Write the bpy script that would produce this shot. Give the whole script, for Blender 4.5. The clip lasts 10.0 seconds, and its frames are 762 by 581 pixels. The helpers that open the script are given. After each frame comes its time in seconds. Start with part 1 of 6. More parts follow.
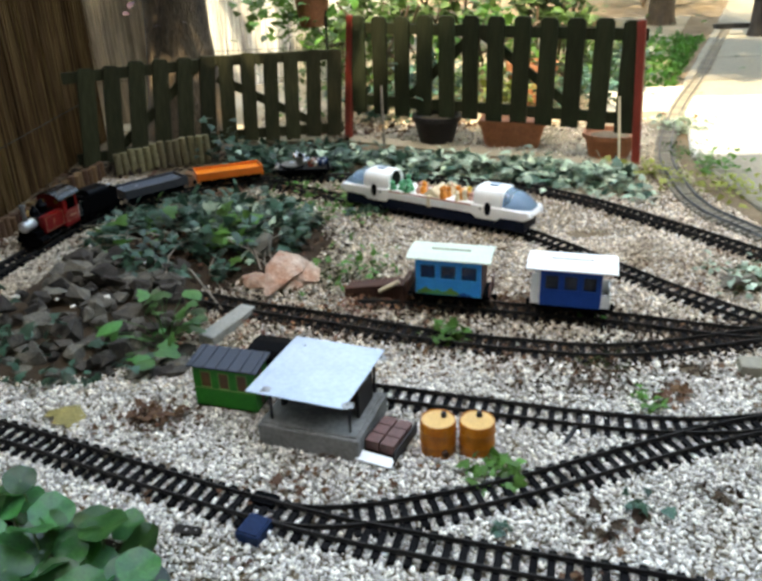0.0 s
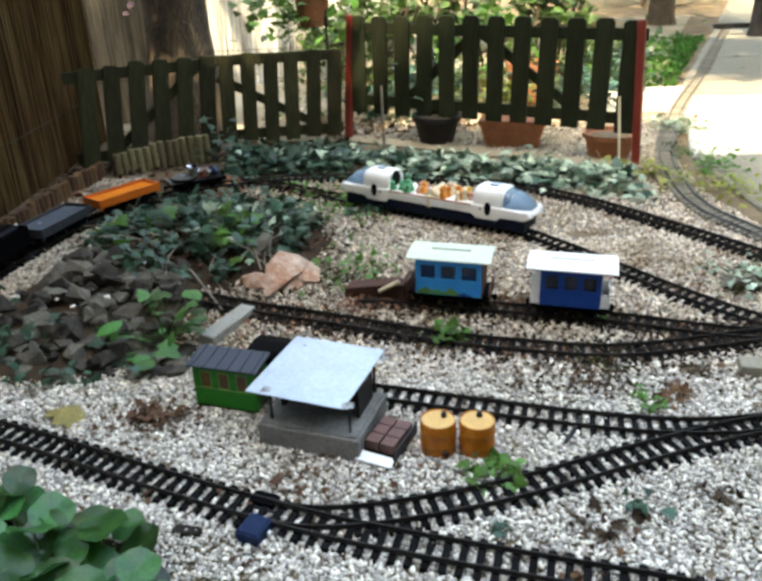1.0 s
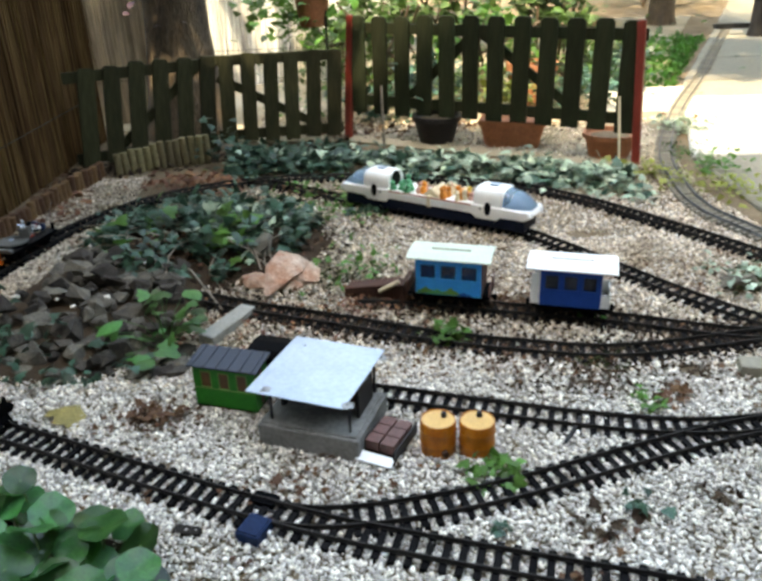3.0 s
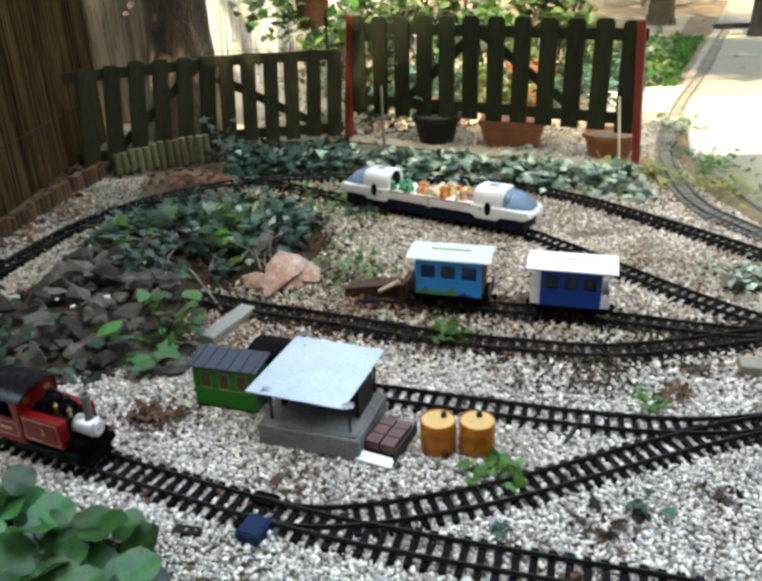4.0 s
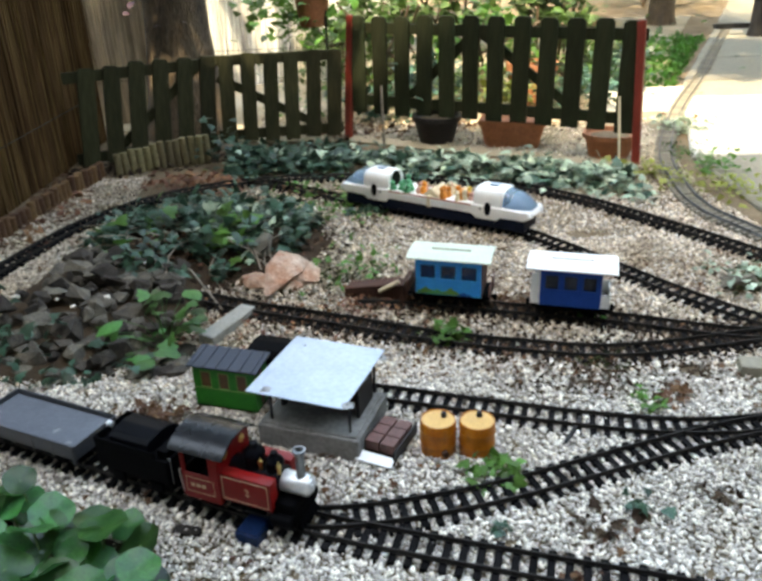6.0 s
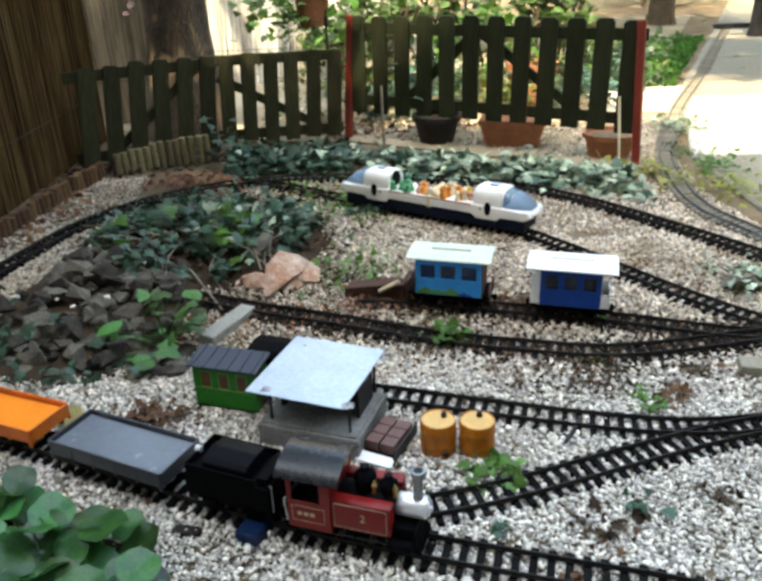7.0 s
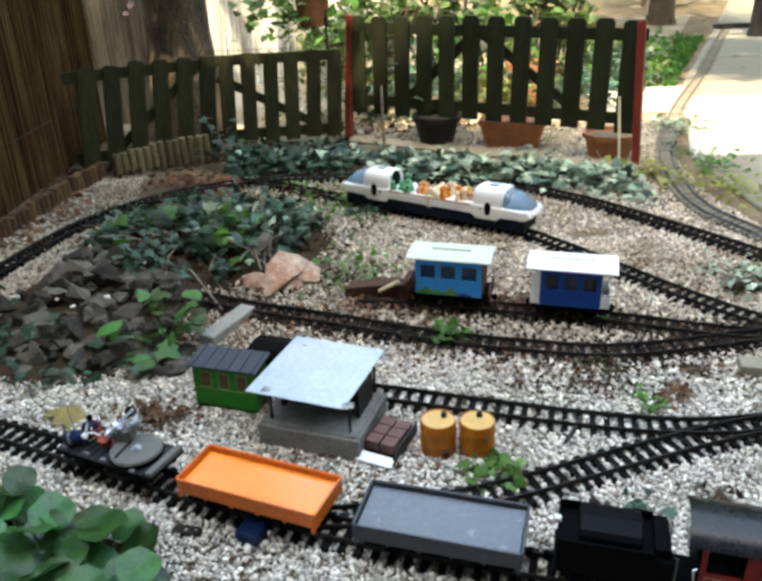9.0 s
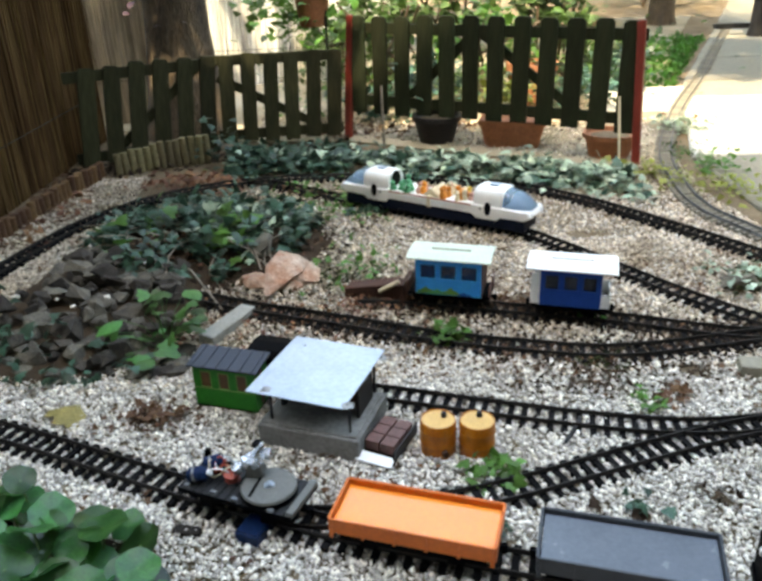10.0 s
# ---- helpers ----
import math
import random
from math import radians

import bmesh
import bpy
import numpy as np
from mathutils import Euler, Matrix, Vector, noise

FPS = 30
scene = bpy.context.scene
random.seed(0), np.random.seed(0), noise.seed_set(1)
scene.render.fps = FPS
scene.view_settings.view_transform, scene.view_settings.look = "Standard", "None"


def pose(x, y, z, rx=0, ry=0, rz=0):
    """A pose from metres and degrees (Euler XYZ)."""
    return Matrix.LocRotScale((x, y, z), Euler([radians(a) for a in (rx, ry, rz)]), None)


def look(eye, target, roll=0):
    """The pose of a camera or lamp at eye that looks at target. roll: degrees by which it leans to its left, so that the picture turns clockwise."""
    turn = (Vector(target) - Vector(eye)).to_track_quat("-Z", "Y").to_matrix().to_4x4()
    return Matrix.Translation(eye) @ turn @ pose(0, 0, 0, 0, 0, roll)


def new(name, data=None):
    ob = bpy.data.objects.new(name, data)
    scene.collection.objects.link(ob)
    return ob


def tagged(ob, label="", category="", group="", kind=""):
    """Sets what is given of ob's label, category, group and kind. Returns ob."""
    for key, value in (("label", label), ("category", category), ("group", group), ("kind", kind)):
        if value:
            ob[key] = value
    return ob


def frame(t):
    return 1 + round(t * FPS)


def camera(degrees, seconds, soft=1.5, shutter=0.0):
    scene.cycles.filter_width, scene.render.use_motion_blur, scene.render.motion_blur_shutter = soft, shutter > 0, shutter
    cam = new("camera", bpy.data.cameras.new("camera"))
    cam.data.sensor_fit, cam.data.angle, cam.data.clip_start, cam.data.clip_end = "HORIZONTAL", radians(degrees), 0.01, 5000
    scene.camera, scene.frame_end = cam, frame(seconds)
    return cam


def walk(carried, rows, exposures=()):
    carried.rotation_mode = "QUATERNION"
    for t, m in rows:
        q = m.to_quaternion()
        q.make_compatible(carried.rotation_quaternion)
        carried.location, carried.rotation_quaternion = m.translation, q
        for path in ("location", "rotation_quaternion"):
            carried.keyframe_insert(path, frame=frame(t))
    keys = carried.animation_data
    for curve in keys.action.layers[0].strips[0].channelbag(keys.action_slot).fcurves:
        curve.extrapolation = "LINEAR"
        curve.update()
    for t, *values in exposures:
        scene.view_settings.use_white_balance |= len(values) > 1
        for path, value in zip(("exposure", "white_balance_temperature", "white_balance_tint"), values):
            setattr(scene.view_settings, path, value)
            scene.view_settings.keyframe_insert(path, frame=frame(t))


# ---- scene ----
cam = camera(53.67, 10.0, soft=3.3)
CAM_POSE = look((0, 0, 0.85), (0, 0.9048, 0.85 - 0.4258), -2.0)
walk(cam, [(0, CAM_POSE), (10, CAM_POSE)], exposures=[(0, 3.98, 9500, 3), (10, 3.98, 9500, 3)])

# ---- light ----
SUN_ELEV, SUN_AZ = radians(60), radians(195)      # azimuth from +y towards +x: behind the camera
world = bpy.data.worlds.new("world")
scene.world = world
world.use_nodes = True
wn = world.node_tree.nodes
sky = wn.new("ShaderNodeTexSky")
sky.sky_type, sky.sun_disc = "NISHITA", False
sky.sun_elevation, sky.sun_rotation = SUN_ELEV, SUN_AZ
world.node_tree.links.new(sky.outputs[0], wn["Background"].inputs[0])
wn["Background"].inputs[1].default_value = 0.15
sun = new("sun", bpy.data.lights.new("sun", "SUN"))
sun.data.energy, sun.data.angle, sun.data.color = 0.80, radians(1.0), (1.0, 0.95, 0.86)
SUN_DIR = Vector((math.sin(SUN_AZ) * math.cos(SUN_ELEV), math.cos(SUN_AZ) * math.cos(SUN_ELEV), math.sin(SUN_ELEV)))
sun.matrix_world = look(SUN_DIR * 20, (0, 0, 0))


# ---- materials ----
def mat(name, color, rough=0.6, metal=0.0, vary=0.25, scale=40.0, bump=0.2, hue=None, island=0.0, objvar=0.0, stretch=(1, 1, 1), fine=8.0, spec=0.4, trans=0.0, bumpdist=0.002):
    """A surface with broad stains and fine grain; hue: a second colour that the stains turn to."""
    m = bpy.data.materials.new(name)
    m.use_nodes = True
    nt = m.node_tree
    b = nt.nodes["Principled BSDF"]
    L = nt.links.new
    tc = nt.nodes.new("ShaderNodeTexCoord")
    mp = nt.nodes.new("ShaderNodeMapping")
    mp.inputs["Scale"].default_value = stretch
    L(tc.outputs["Object"], mp.inputs[0])
    n1 = nt.nodes.new("ShaderNodeTexNoise")
    n1.inputs["Scale"].default_value, n1.inputs["Detail"].default_value = scale, 4
    n2 = nt.nodes.new("ShaderNodeTexNoise")
    n2.inputs["Scale"].default_value, n2.inputs["Detail"].default_value = scale * fine, 3
    L(mp.outputs[0], n1.inputs[0])
    L(mp.outputs[0], n2.inputs[0])
    ramp = nt.nodes.new("ShaderNodeValToRGB")
    dark = [c * (1 - vary) for c in color]
    ramp.color_ramp.elements[0].position, ramp.color_ramp.elements[1].position = 0.3, 0.7
    ramp.color_ramp.elements[0].color = (*(hue or dark), 1)
    ramp.color_ramp.elements[1].color = (*color, 1)
    L(n1.outputs[0], ramp.inputs[0])
    hsv = nt.nodes.new("ShaderNodeHueSaturation")
    L(ramp.outputs[0], hsv.inputs["Color"])
    val = nt.nodes.new("ShaderNodeMapRange")
    val.inputs["To Min"].default_value, val.inputs["To Max"].default_value = 1 - vary * 0.8, 1 + vary * 0.8
    val.inputs["From Min"].default_value, val.inputs["From Max"].default_value = 0.25, 0.75
    L(n2.outputs[0], val.inputs["Value"])
    out = val.outputs[0]
    for src, amount in (("island", island), ("object", objvar)):
        if not amount:
            continue
        if src == "island":
            g = nt.nodes.new("ShaderNodeNewGeometry").outputs["Random Per Island"]
        else:
            g = nt.nodes.new("ShaderNodeObjectInfo").outputs["Random"]
        r = nt.nodes.new("ShaderNodeMapRange")
        r.inputs["To Min"].default_value, r.inputs["To Max"].default_value = 1 - amount, 1 + amount
        L(g, r.inputs["Value"])
        mul = nt.nodes.new("ShaderNodeMath")
        mul.operation = "MULTIPLY"
        L(out, mul.inputs[0])
        L(r.outputs[0], mul.inputs[1])
        out = mul.outputs[0]
        h = nt.nodes.new("ShaderNodeMapRange")
        h.inputs["To Min"].default_value, h.inputs["To Max"].default_value = 0.5 - 0.03 * amount, 0.5 + 0.03 * amount
        L(g, h.inputs["Value"])
        L(h.outputs[0], hsv.inputs["Hue"])
    L(out, hsv.inputs["Value"])
    L(hsv.outputs[0], b.inputs["Base Color"])
    b.inputs["Metallic"].default_value = metal
    b.inputs["Specular IOR Level"].default_value = spec
    rr = nt.nodes.new("ShaderNodeMapRange")
    rr.inputs["To Min"].default_value, rr.inputs["To Max"].default_value = max(rough - 0.1, 0.03), min(rough + 0.12, 1)
    L(n1.outputs[0], rr.inputs["Value"])
    L(rr.outputs[0], b.inputs["Roughness"])
    if bump:
        bp = nt.nodes.new("ShaderNodeBump")
        bp.inputs["Strength"].default_value, bp.inputs["Distance"].default_value = bump, bumpdist
        L(n2.outputs[0], bp.inputs["Height"])
        L(bp.outputs[0], b.inputs["Normal"])
    if trans:
        t = nt.nodes.new("ShaderNodeBsdfTranslucent")
        L(hsv.outputs[0], t.inputs["Color"])
        mix = nt.nodes.new("ShaderNodeMixShader")
        mix.inputs[0].default_value = trans
        L(b.outputs[0], mix.inputs[1])
        L(t.outputs[0], mix.inputs[2])
        L(mix.outputs[0], nt.nodes["Material Output"].inputs[0])
    return m


M = {}


def col(key, *a, **k):
    M[key] = mat(key, *a, **k)


col("soil", (0.23, 0.175, 0.12), 0.95, vary=0.4, scale=6, fine=22, hue=(0.11, 0.08, 0.05), bump=0.8, bumpdist=0.004, spec=0.05)
col("gravel", (0.72, 0.665, 0.60), 0.85, vary=0.2, scale=6, island=0.55, bump=0.4, bumpdist=0.001, spec=0.2, fine=40, hue=(0.60, 0.54, 0.47))
col("gravel_tan", (0.66, 0.56, 0.46), 0.88, vary=0.25, scale=6, island=0.55, bump=0.4, bumpdist=0.001, spec=0.15, fine=40, hue=(0.44, 0.34, 0.25))
col("dark_stone", (0.115, 0.098, 0.080), 0.85, vary=0.4, scale=25, objvar=0.75, bump=0.7, hue=(0.050, 0.045, 0.04), bumpdist=0.003, spec=0.12)
col("sandstone", (0.52, 0.41, 0.33), 0.9, vary=0.45, scale=16, hue=(0.30, 0.13, 0.075), bump=0.8, bumpdist=0.004, spec=0.1)
col("sleeper", (0.0075, 0.007, 0.0075), 0.75, vary=0.4, scale=50, objvar=0.4, bump=0.3, spec=0.05)
col("rail", (0.030, 0.026, 0.024), 0.55, metal=0.3, vary=0.35, scale=30, bump=0.15, spec=0.15)
col("rail_pale", (0.14, 0.14, 0.145), 0.55, metal=0.4, vary=0.3, scale=30, bump=0.15)
col("sleeper_pale", (0.25, 0.225, 0.18), 0.8, vary=0.4, scale=50, objvar=0.3)
col("fence_green", (0.014, 0.021, 0.011), 0.75, vary=0.4, scale=12, stretch=(1, 1, 0.15), objvar=0.3, bump=0.5, hue=(0.022, 0.022, 0.012), spec=0.1)
col("fence_olive", (0.038, 0.038, 0.020), 0.8, vary=0.4, scale=12, stretch=(1, 1, 0.15), objvar=0.3, bump=0.5, hue=(0.030, 0.028, 0.015), spec=0.1)
col("post_red", (0.20, 0.022, 0.013), 0.6, vary=0.3, scale=15, stretch=(1, 1, 0.2), bump=0.3)
col("log", (0.20, 0.165, 0.085), 0.85, vary=0.35, scale=18, stretch=(1, 1, 0.2), objvar=0.35, bump=0.5)
col("log_brown", (0.135, 0.066, 0.030), 0.85, vary=0.35, scale=18, stretch=(1, 1, 0.2), objvar=0.4, bump=0.5)
# reed colours hold the light: darkened for shade, then paled for sun
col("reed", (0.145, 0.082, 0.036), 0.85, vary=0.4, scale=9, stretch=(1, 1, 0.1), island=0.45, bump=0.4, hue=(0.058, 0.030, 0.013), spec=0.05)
col("reed_sunlit", (0.66, 0.55, 0.42), 0.85, vary=0.3, scale=14, stretch=(1, 1, 0.1), island=0.35, bump=0.4, spec=0.1, hue=(0.42, 0.33, 0.23))
col("bark", (0.150, 0.108, 0.070), 0.95, vary=0.45, scale=14, stretch=(1, 1, 0.3), bump=1.0, bumpdist=0.012, hue=(0.07, 0.05, 0.038))
col("white_wall", (0.62, 0.61, 0.585), 0.9, vary=0.08, scale=5, bump=0.3)
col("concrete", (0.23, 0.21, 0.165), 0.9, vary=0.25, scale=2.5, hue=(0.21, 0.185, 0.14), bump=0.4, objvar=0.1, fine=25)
# same concrete, paled where a band of sun lies across the path
col("concrete_sunlit", (0.50, 0.485, 0.44), 0.9, vary=0.15, scale=3, hue=(0.42, 0.40, 0.35), bump=0.4, objvar=0.1, fine=25)
col("hut_concrete", (0.205, 0.198, 0.185), 0.9, vary=0.3, scale=14, hue=(0.12, 0.115, 0.106), bump=0.5)
col("zinc", (0.40, 0.47, 0.55), 0.36, metal=0.35, vary=0.12, scale=14, bump=0.1, hue=(0.34, 0.40, 0.47))
col("zinc_stain", (0.33, 0.34, 0.35), 0.6, metal=0.2, vary=0.35, scale=60, bump=0.1, hue=(0.20, 0.19, 0.17))
col("terracotta", (0.37, 0.145, 0.07), 0.85, vary=0.3, scale=12, bump=0.3)
col("pot_black", (0.022, 0.02, 0.02), 0.5, vary=0.3, scale=12, spec=0.15)
col("grass", (0.055, 0.17, 0.022), 0.8, island=0.45, vary=0.3, scale=8, bump=0, trans=0.25)
col("ivy", (0.022, 0.056, 0.034), 0.42, island=0.65, vary=0.3, scale=30, bump=0.1, trans=0.15, hue=(0.040, 0.090, 0.055), spec=0.35)
col("ivy_pale", (0.22, 0.31, 0.22), 0.5, island=0.55, vary=0.3, scale=30, bump=0.1, trans=0.2, hue=(0.42, 0.48, 0.36))
col("leaf_green", (0.085, 0.20, 0.035), 0.5, island=0.4, vary=0.3, scale=30, bump=0.1, trans=0.3)
col("leaf_mid", (0.055, 0.155, 0.035), 0.45, objvar=0.6, vary=0.3, scale=30, bump=0.1, trans=0.25)
col("leaf_big", (0.034, 0.128, 0.024), 0.30, objvar=0.75, vary=0.3, scale=25, bump=0.25, trans=0.25, hue=(0.018, 0.072, 0.024), spec=0.42)
col("leaf_yellow", (0.28, 0.30, 0.06), 0.5, island=0.4, vary=0.3, scale=30, bump=0.1, trans=0.3)
col("shrub", (0.075, 0.135, 0.035), 0.55, island=0.6, vary=0.3, scale=10, bump=0, trans=0.3)
col("crown", (0.05, 0.10, 0.03), 0.5, island=0.4, vary=0.3, scale=10, bump=0, trans=0.25)
col("hedge", (0.045, 0.060, 0.025), 0.9, vary=0.5, scale=5, fine=12, hue=(0.022, 0.032, 0.014), bump=1.0, bumpdist=0.03, spec=0.05)
col("purple_leaf", (0.06, 0.03, 0.045), 0.5, island=0.4, vary=0.3, scale=10, bump=0, trans=0.2)
col("stem", (0.12, 0.20, 0.06), 0.6, vary=0.2)
col("twig", (0.30, 0.25, 0.20), 0.8, vary=0.3)
col("dry_leaf", (0.12, 0.055, 0.025), 0.8, island=0.4, vary=0.4, scale=30, trans=0.1)
col("litter_red", (0.24, 0.105, 0.056), 0.8, island=0.5, vary=0.4, scale=30, trans=0.1)
col("kerb_grey", (0.30, 0.285, 0.25), 0.9, vary=0.25, scale=20, bump=0.5)
col("sand", (0.35, 0.30, 0.225), 0.95, vary=0.3, scale=2.2, fine=60, hue=(0.21, 0.17, 0.11), bump=0.5, spec=0.1)
col("window_brown", (0.11, 0.045, 0.010), 0.3, vary=0.4, scale=40)
col("humus", (0.055, 0.037, 0.026), 0.95, island=0.5, vary=0.4, scale=30, spec=0.05)
col("block_wall_render", (0.20, 0.17, 0.14), 0.9, vary=0.3, scale=2, fine=30, hue=(0.14, 0.12, 0.10), bump=0.4)
col("ochre_leaf", (0.28, 0.22, 0.07), 0.7, vary=0.4, scale=30, trans=0.1)
col("red_paint", (0.19, 0.004, 0.004), 0.38, vary=0.15, scale=25, bump=0.05, spec=0.28)
col("black_plastic", (0.0022, 0.0022, 0.0028), 0.6, vary=0.3, scale=25, bump=0.08, spec=0.03)
col("black_gloss", (0.0025, 0.0025, 0.004), 0.35, vary=0.3, scale=25, bump=0.05, spec=0.06)
col("dark_roof", (0.009, 0.009, 0.011), 0.24, vary=0.3, scale=25, bump=0.1, spec=0.32)
col("silver", (0.72, 0.72, 0.72), 0.3, metal=0.6, vary=0.1, scale=25, bump=0.03)
col("brass", (0.6, 0.42, 0.15), 0.35, metal=0.9, vary=0.2)
col("cream_line", (0.48, 0.36, 0.24), 0.6, vary=0.1)
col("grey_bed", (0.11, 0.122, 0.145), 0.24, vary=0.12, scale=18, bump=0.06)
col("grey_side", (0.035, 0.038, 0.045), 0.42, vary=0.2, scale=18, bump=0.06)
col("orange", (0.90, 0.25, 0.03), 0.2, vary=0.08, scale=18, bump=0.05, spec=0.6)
# orange of the upright boards, with their shading put into the colour
col("orange_shaded", (0.62, 0.13, 0.015), 0.42, vary=0.15, scale=18, bump=0.05)
col("crane_grey", (0.13, 0.127, 0.117), 0.55, vary=0.2, scale=30)
col("steel", (0.26, 0.27, 0.28), 0.35, metal=0.8, vary=0.2)
col("blue_dark", (0.004, 0.018, 0.062), 0.4, vary=0.35, scale=25, spec=0.12)
col("coach_blue", (0.006, 0.27, 0.72), 0.4, vary=0.15, scale=25, hue=(0.015, 0.31, 0.72), spec=0.22)
col("coach_navy", (0.004, 0.048, 0.26), 0.4, vary=0.15, scale=25, spec=0.22)
col("pale_green", (0.55, 0.62, 0.52), 0.5, vary=0.1, scale=20)
col("white_plastic", (0.80, 0.80, 0.78), 0.4, vary=0.06, scale=20, bump=0.05)
col("window_dark", (0.006, 0.014, 0.035), 0.14, vary=0.3, scale=20, bump=0.0, spec=0.35)
col("window_navy", (0.006, 0.035, 0.13), 0.2, vary=0.4, scale=40, bump=0.0, spec=0.3)
# whitest reed, with full sun put into the colour
col("reed_sun_white", (0.80, 0.79, 0.76), 0.85, vary=0.35, scale=10, stretch=(1, 1, 0.1), island=0.45, bump=0.4, spec=0.1, hue=(0.52, 0.49, 0.43))
col("crumpled_metal", (0.62, 0.66, 0.72), 0.25, metal=0.75, vary=0.25, scale=60, bump=0.6)
col("moss", (0.035, 0.040, 0.016), 0.9, island=0.5, vary=0.4, scale=30, spec=0.05)
col("navy_skirt", (0.004, 0.008, 0.022), 0.5, vary=0.3, scale=25, spec=0.1)
col("window_blue", (0.30, 0.46, 0.62), 0.08, vary=0.3, scale=20, bump=0.0, spec=0.5)
col("coach_green", (0.008, 0.16, 0.014), 0.4, vary=0.15, scale=25, spec=0.22)
col("green_light", (0.10, 0.24, 0.05), 0.5, vary=0.2)
col("slate", (0.028, 0.035, 0.052), 0.55, vary=0.2, scale=25)
col("barrel", (0.46, 0.145, 0.005), 0.38, vary=0.25, scale=25, hue=(0.33, 0.085, 0.004), bump=0.25, spec=0.4)
# drum lid, paled so the colour carries its cloudy highlight
col("barrel_lid_lit", (0.64, 0.37, 0.12), 0.5, vary=0.15, scale=25)
col("brown_block", (0.15, 0.07, 0.06), 0.6, vary=0.3, scale=30)
col("rust_board", (0.07, 0.026, 0.015), 0.8, vary=0.4, scale=20)
col("salmon", (0.62, 0.33, 0.26), 0.6, vary=0.2)
col("cream", (0.72, 0.62, 0.42), 0.6, vary=0.2)
col("toy_orange", (0.72, 0.24, 0.03), 0.55, vary=0.3, scale=40)
col("toy_yellow", (0.78, 0.50, 0.08), 0.55, vary=0.3, scale=40)
col("toy_green", (0.06, 0.30, 0.14), 0.55, vary=0.2)
col("wire_red", (0.35, 0.05, 0.03), 0.5, vary=0.2)
col("dark_metal", (0.03, 0.03, 0.032), 0.5, metal=0.4, vary=0.3, spec=0.2)


for key, weight in (("window_blue", 0.8), ("window_dark", 0.35), ("window_navy", 0.3)):
    M[key].node_tree.nodes["Principled BSDF"].inputs["Transmission Weight"].default_value = weight


# ---- building helpers ----
def part(name, bm, material, parent, label="", smooth=False, m=None):
    me = bm if isinstance(bm, bpy.types.Mesh) else bpy.data.meshes.new(name)
    if me is not bm:
        bm.to_mesh(me)
        bm.free()
        me.materials.append(M[material])
        if smooth:
            me.polygons.foreach_set("use_smooth", [True] * len(me.polygons))
            me.set_sharp_from_angle(angle=radians(40))
    ob = new(name, me)
    ob.parent = parent
    if m is not None:
        ob.matrix_basis = m
    if label:
        tagged(ob, label)
    return ob


def empty(name, m, label, category, group="", kind=""):
    ob = new(name)
    ob.empty_display_size = 0.02
    ob.matrix_basis = m
    return tagged(ob, label, category, group, kind)


def box(x0, x1, y0, y1, z0, z1, bevel=0.0, bm=None, m=None):
    b = bmesh.new()
    bmesh.ops.create_cube(b, size=1)
    for v in b.verts:
        v.co = Vector((x0 if v.co.x < 0 else x1, y0 if v.co.y < 0 else y1, z0 if v.co.z < 0 else z1))
    if bevel:
        bmesh.ops.bevel(b, geom=b.edges[:], offset=bevel, segments=2, affect="EDGES", profile=0.6)
    return join(b, bm, m)


def join(b, bm, m=None):
    if m is not None:
        bmesh.ops.transform(b, matrix=m, verts=b.verts)
    if bm is None:
        return b
    me = bpy.data.meshes.new("tmp")
    b.to_mesh(me)
    b.free()
    bm.from_mesh(me)
    bpy.data.meshes.remove(me)
    return bm


def tube(p0, p1, r0, r1=None, seg=14, bm=None, bevel=0.0):
    p0, p1 = Vector(p0), Vector(p1)
    b = bmesh.new()
    bmesh.ops.create_cone(b, cap_ends=True, segments=seg, radius1=r0, radius2=r0 if r1 is None else r1, depth=(p1 - p0).length)
    if bevel:
        rim = [e for e in b.edges if len(e.link_faces) == 2 and max(len(f.verts) for f in e.link_faces) > 4]
        bmesh.ops.bevel(b, geom=rim, offset=bevel, segments=2, affect="EDGES", profile=0.5)
    q = (p1 - p0).to_track_quat("Z", "Y").to_matrix().to_4x4()
    return join(b, bm, Matrix.Translation((p0 + p1) / 2) @ q)


def lathe(profile, seg=20, bm=None, m=None):
    """Revolves (radius, height) pairs round z."""
    b = bmesh.new()
    rings = []
    for r, z in profile:
        rings.append([b.verts.new((r * math.cos(2 * math.pi * i / seg), r * math.sin(2 * math.pi * i / seg), z)) for i in range(seg)])
    for a, c in zip(rings, rings[1:]):
        for i in range(seg):
            b.faces.new((a[i], a[(i + 1) % seg], c[(i + 1) % seg], c[i]))
    for ring, flip in ((rings[0], True), (rings[-1], False)):
        b.faces.new(ring[::-1] if flip else ring)
    return join(b, bm, m)


def prism(outline, depth, bm=None, m=None, bevel=0.0):
    """An outline in x, z, given depth along y, centred."""
    b = bmesh.new()
    f = b.faces.new([b.verts.new((x, -depth / 2, z)) for x, z in outline])
    r = bmesh.ops.extrude_face_region(b, geom=[f])
    bmesh.ops.translate(b, vec=(0, depth, 0), verts=[v for v in r["geom"] if isinstance(v, bmesh.types.BMVert)])
    bmesh.ops.recalc_face_normals(b, faces=b.faces)
    if bevel:
        bmesh.ops.bevel(b, geom=b.edges[:], offset=bevel, segments=1, affect="EDGES")
    return join(b, bm, m)


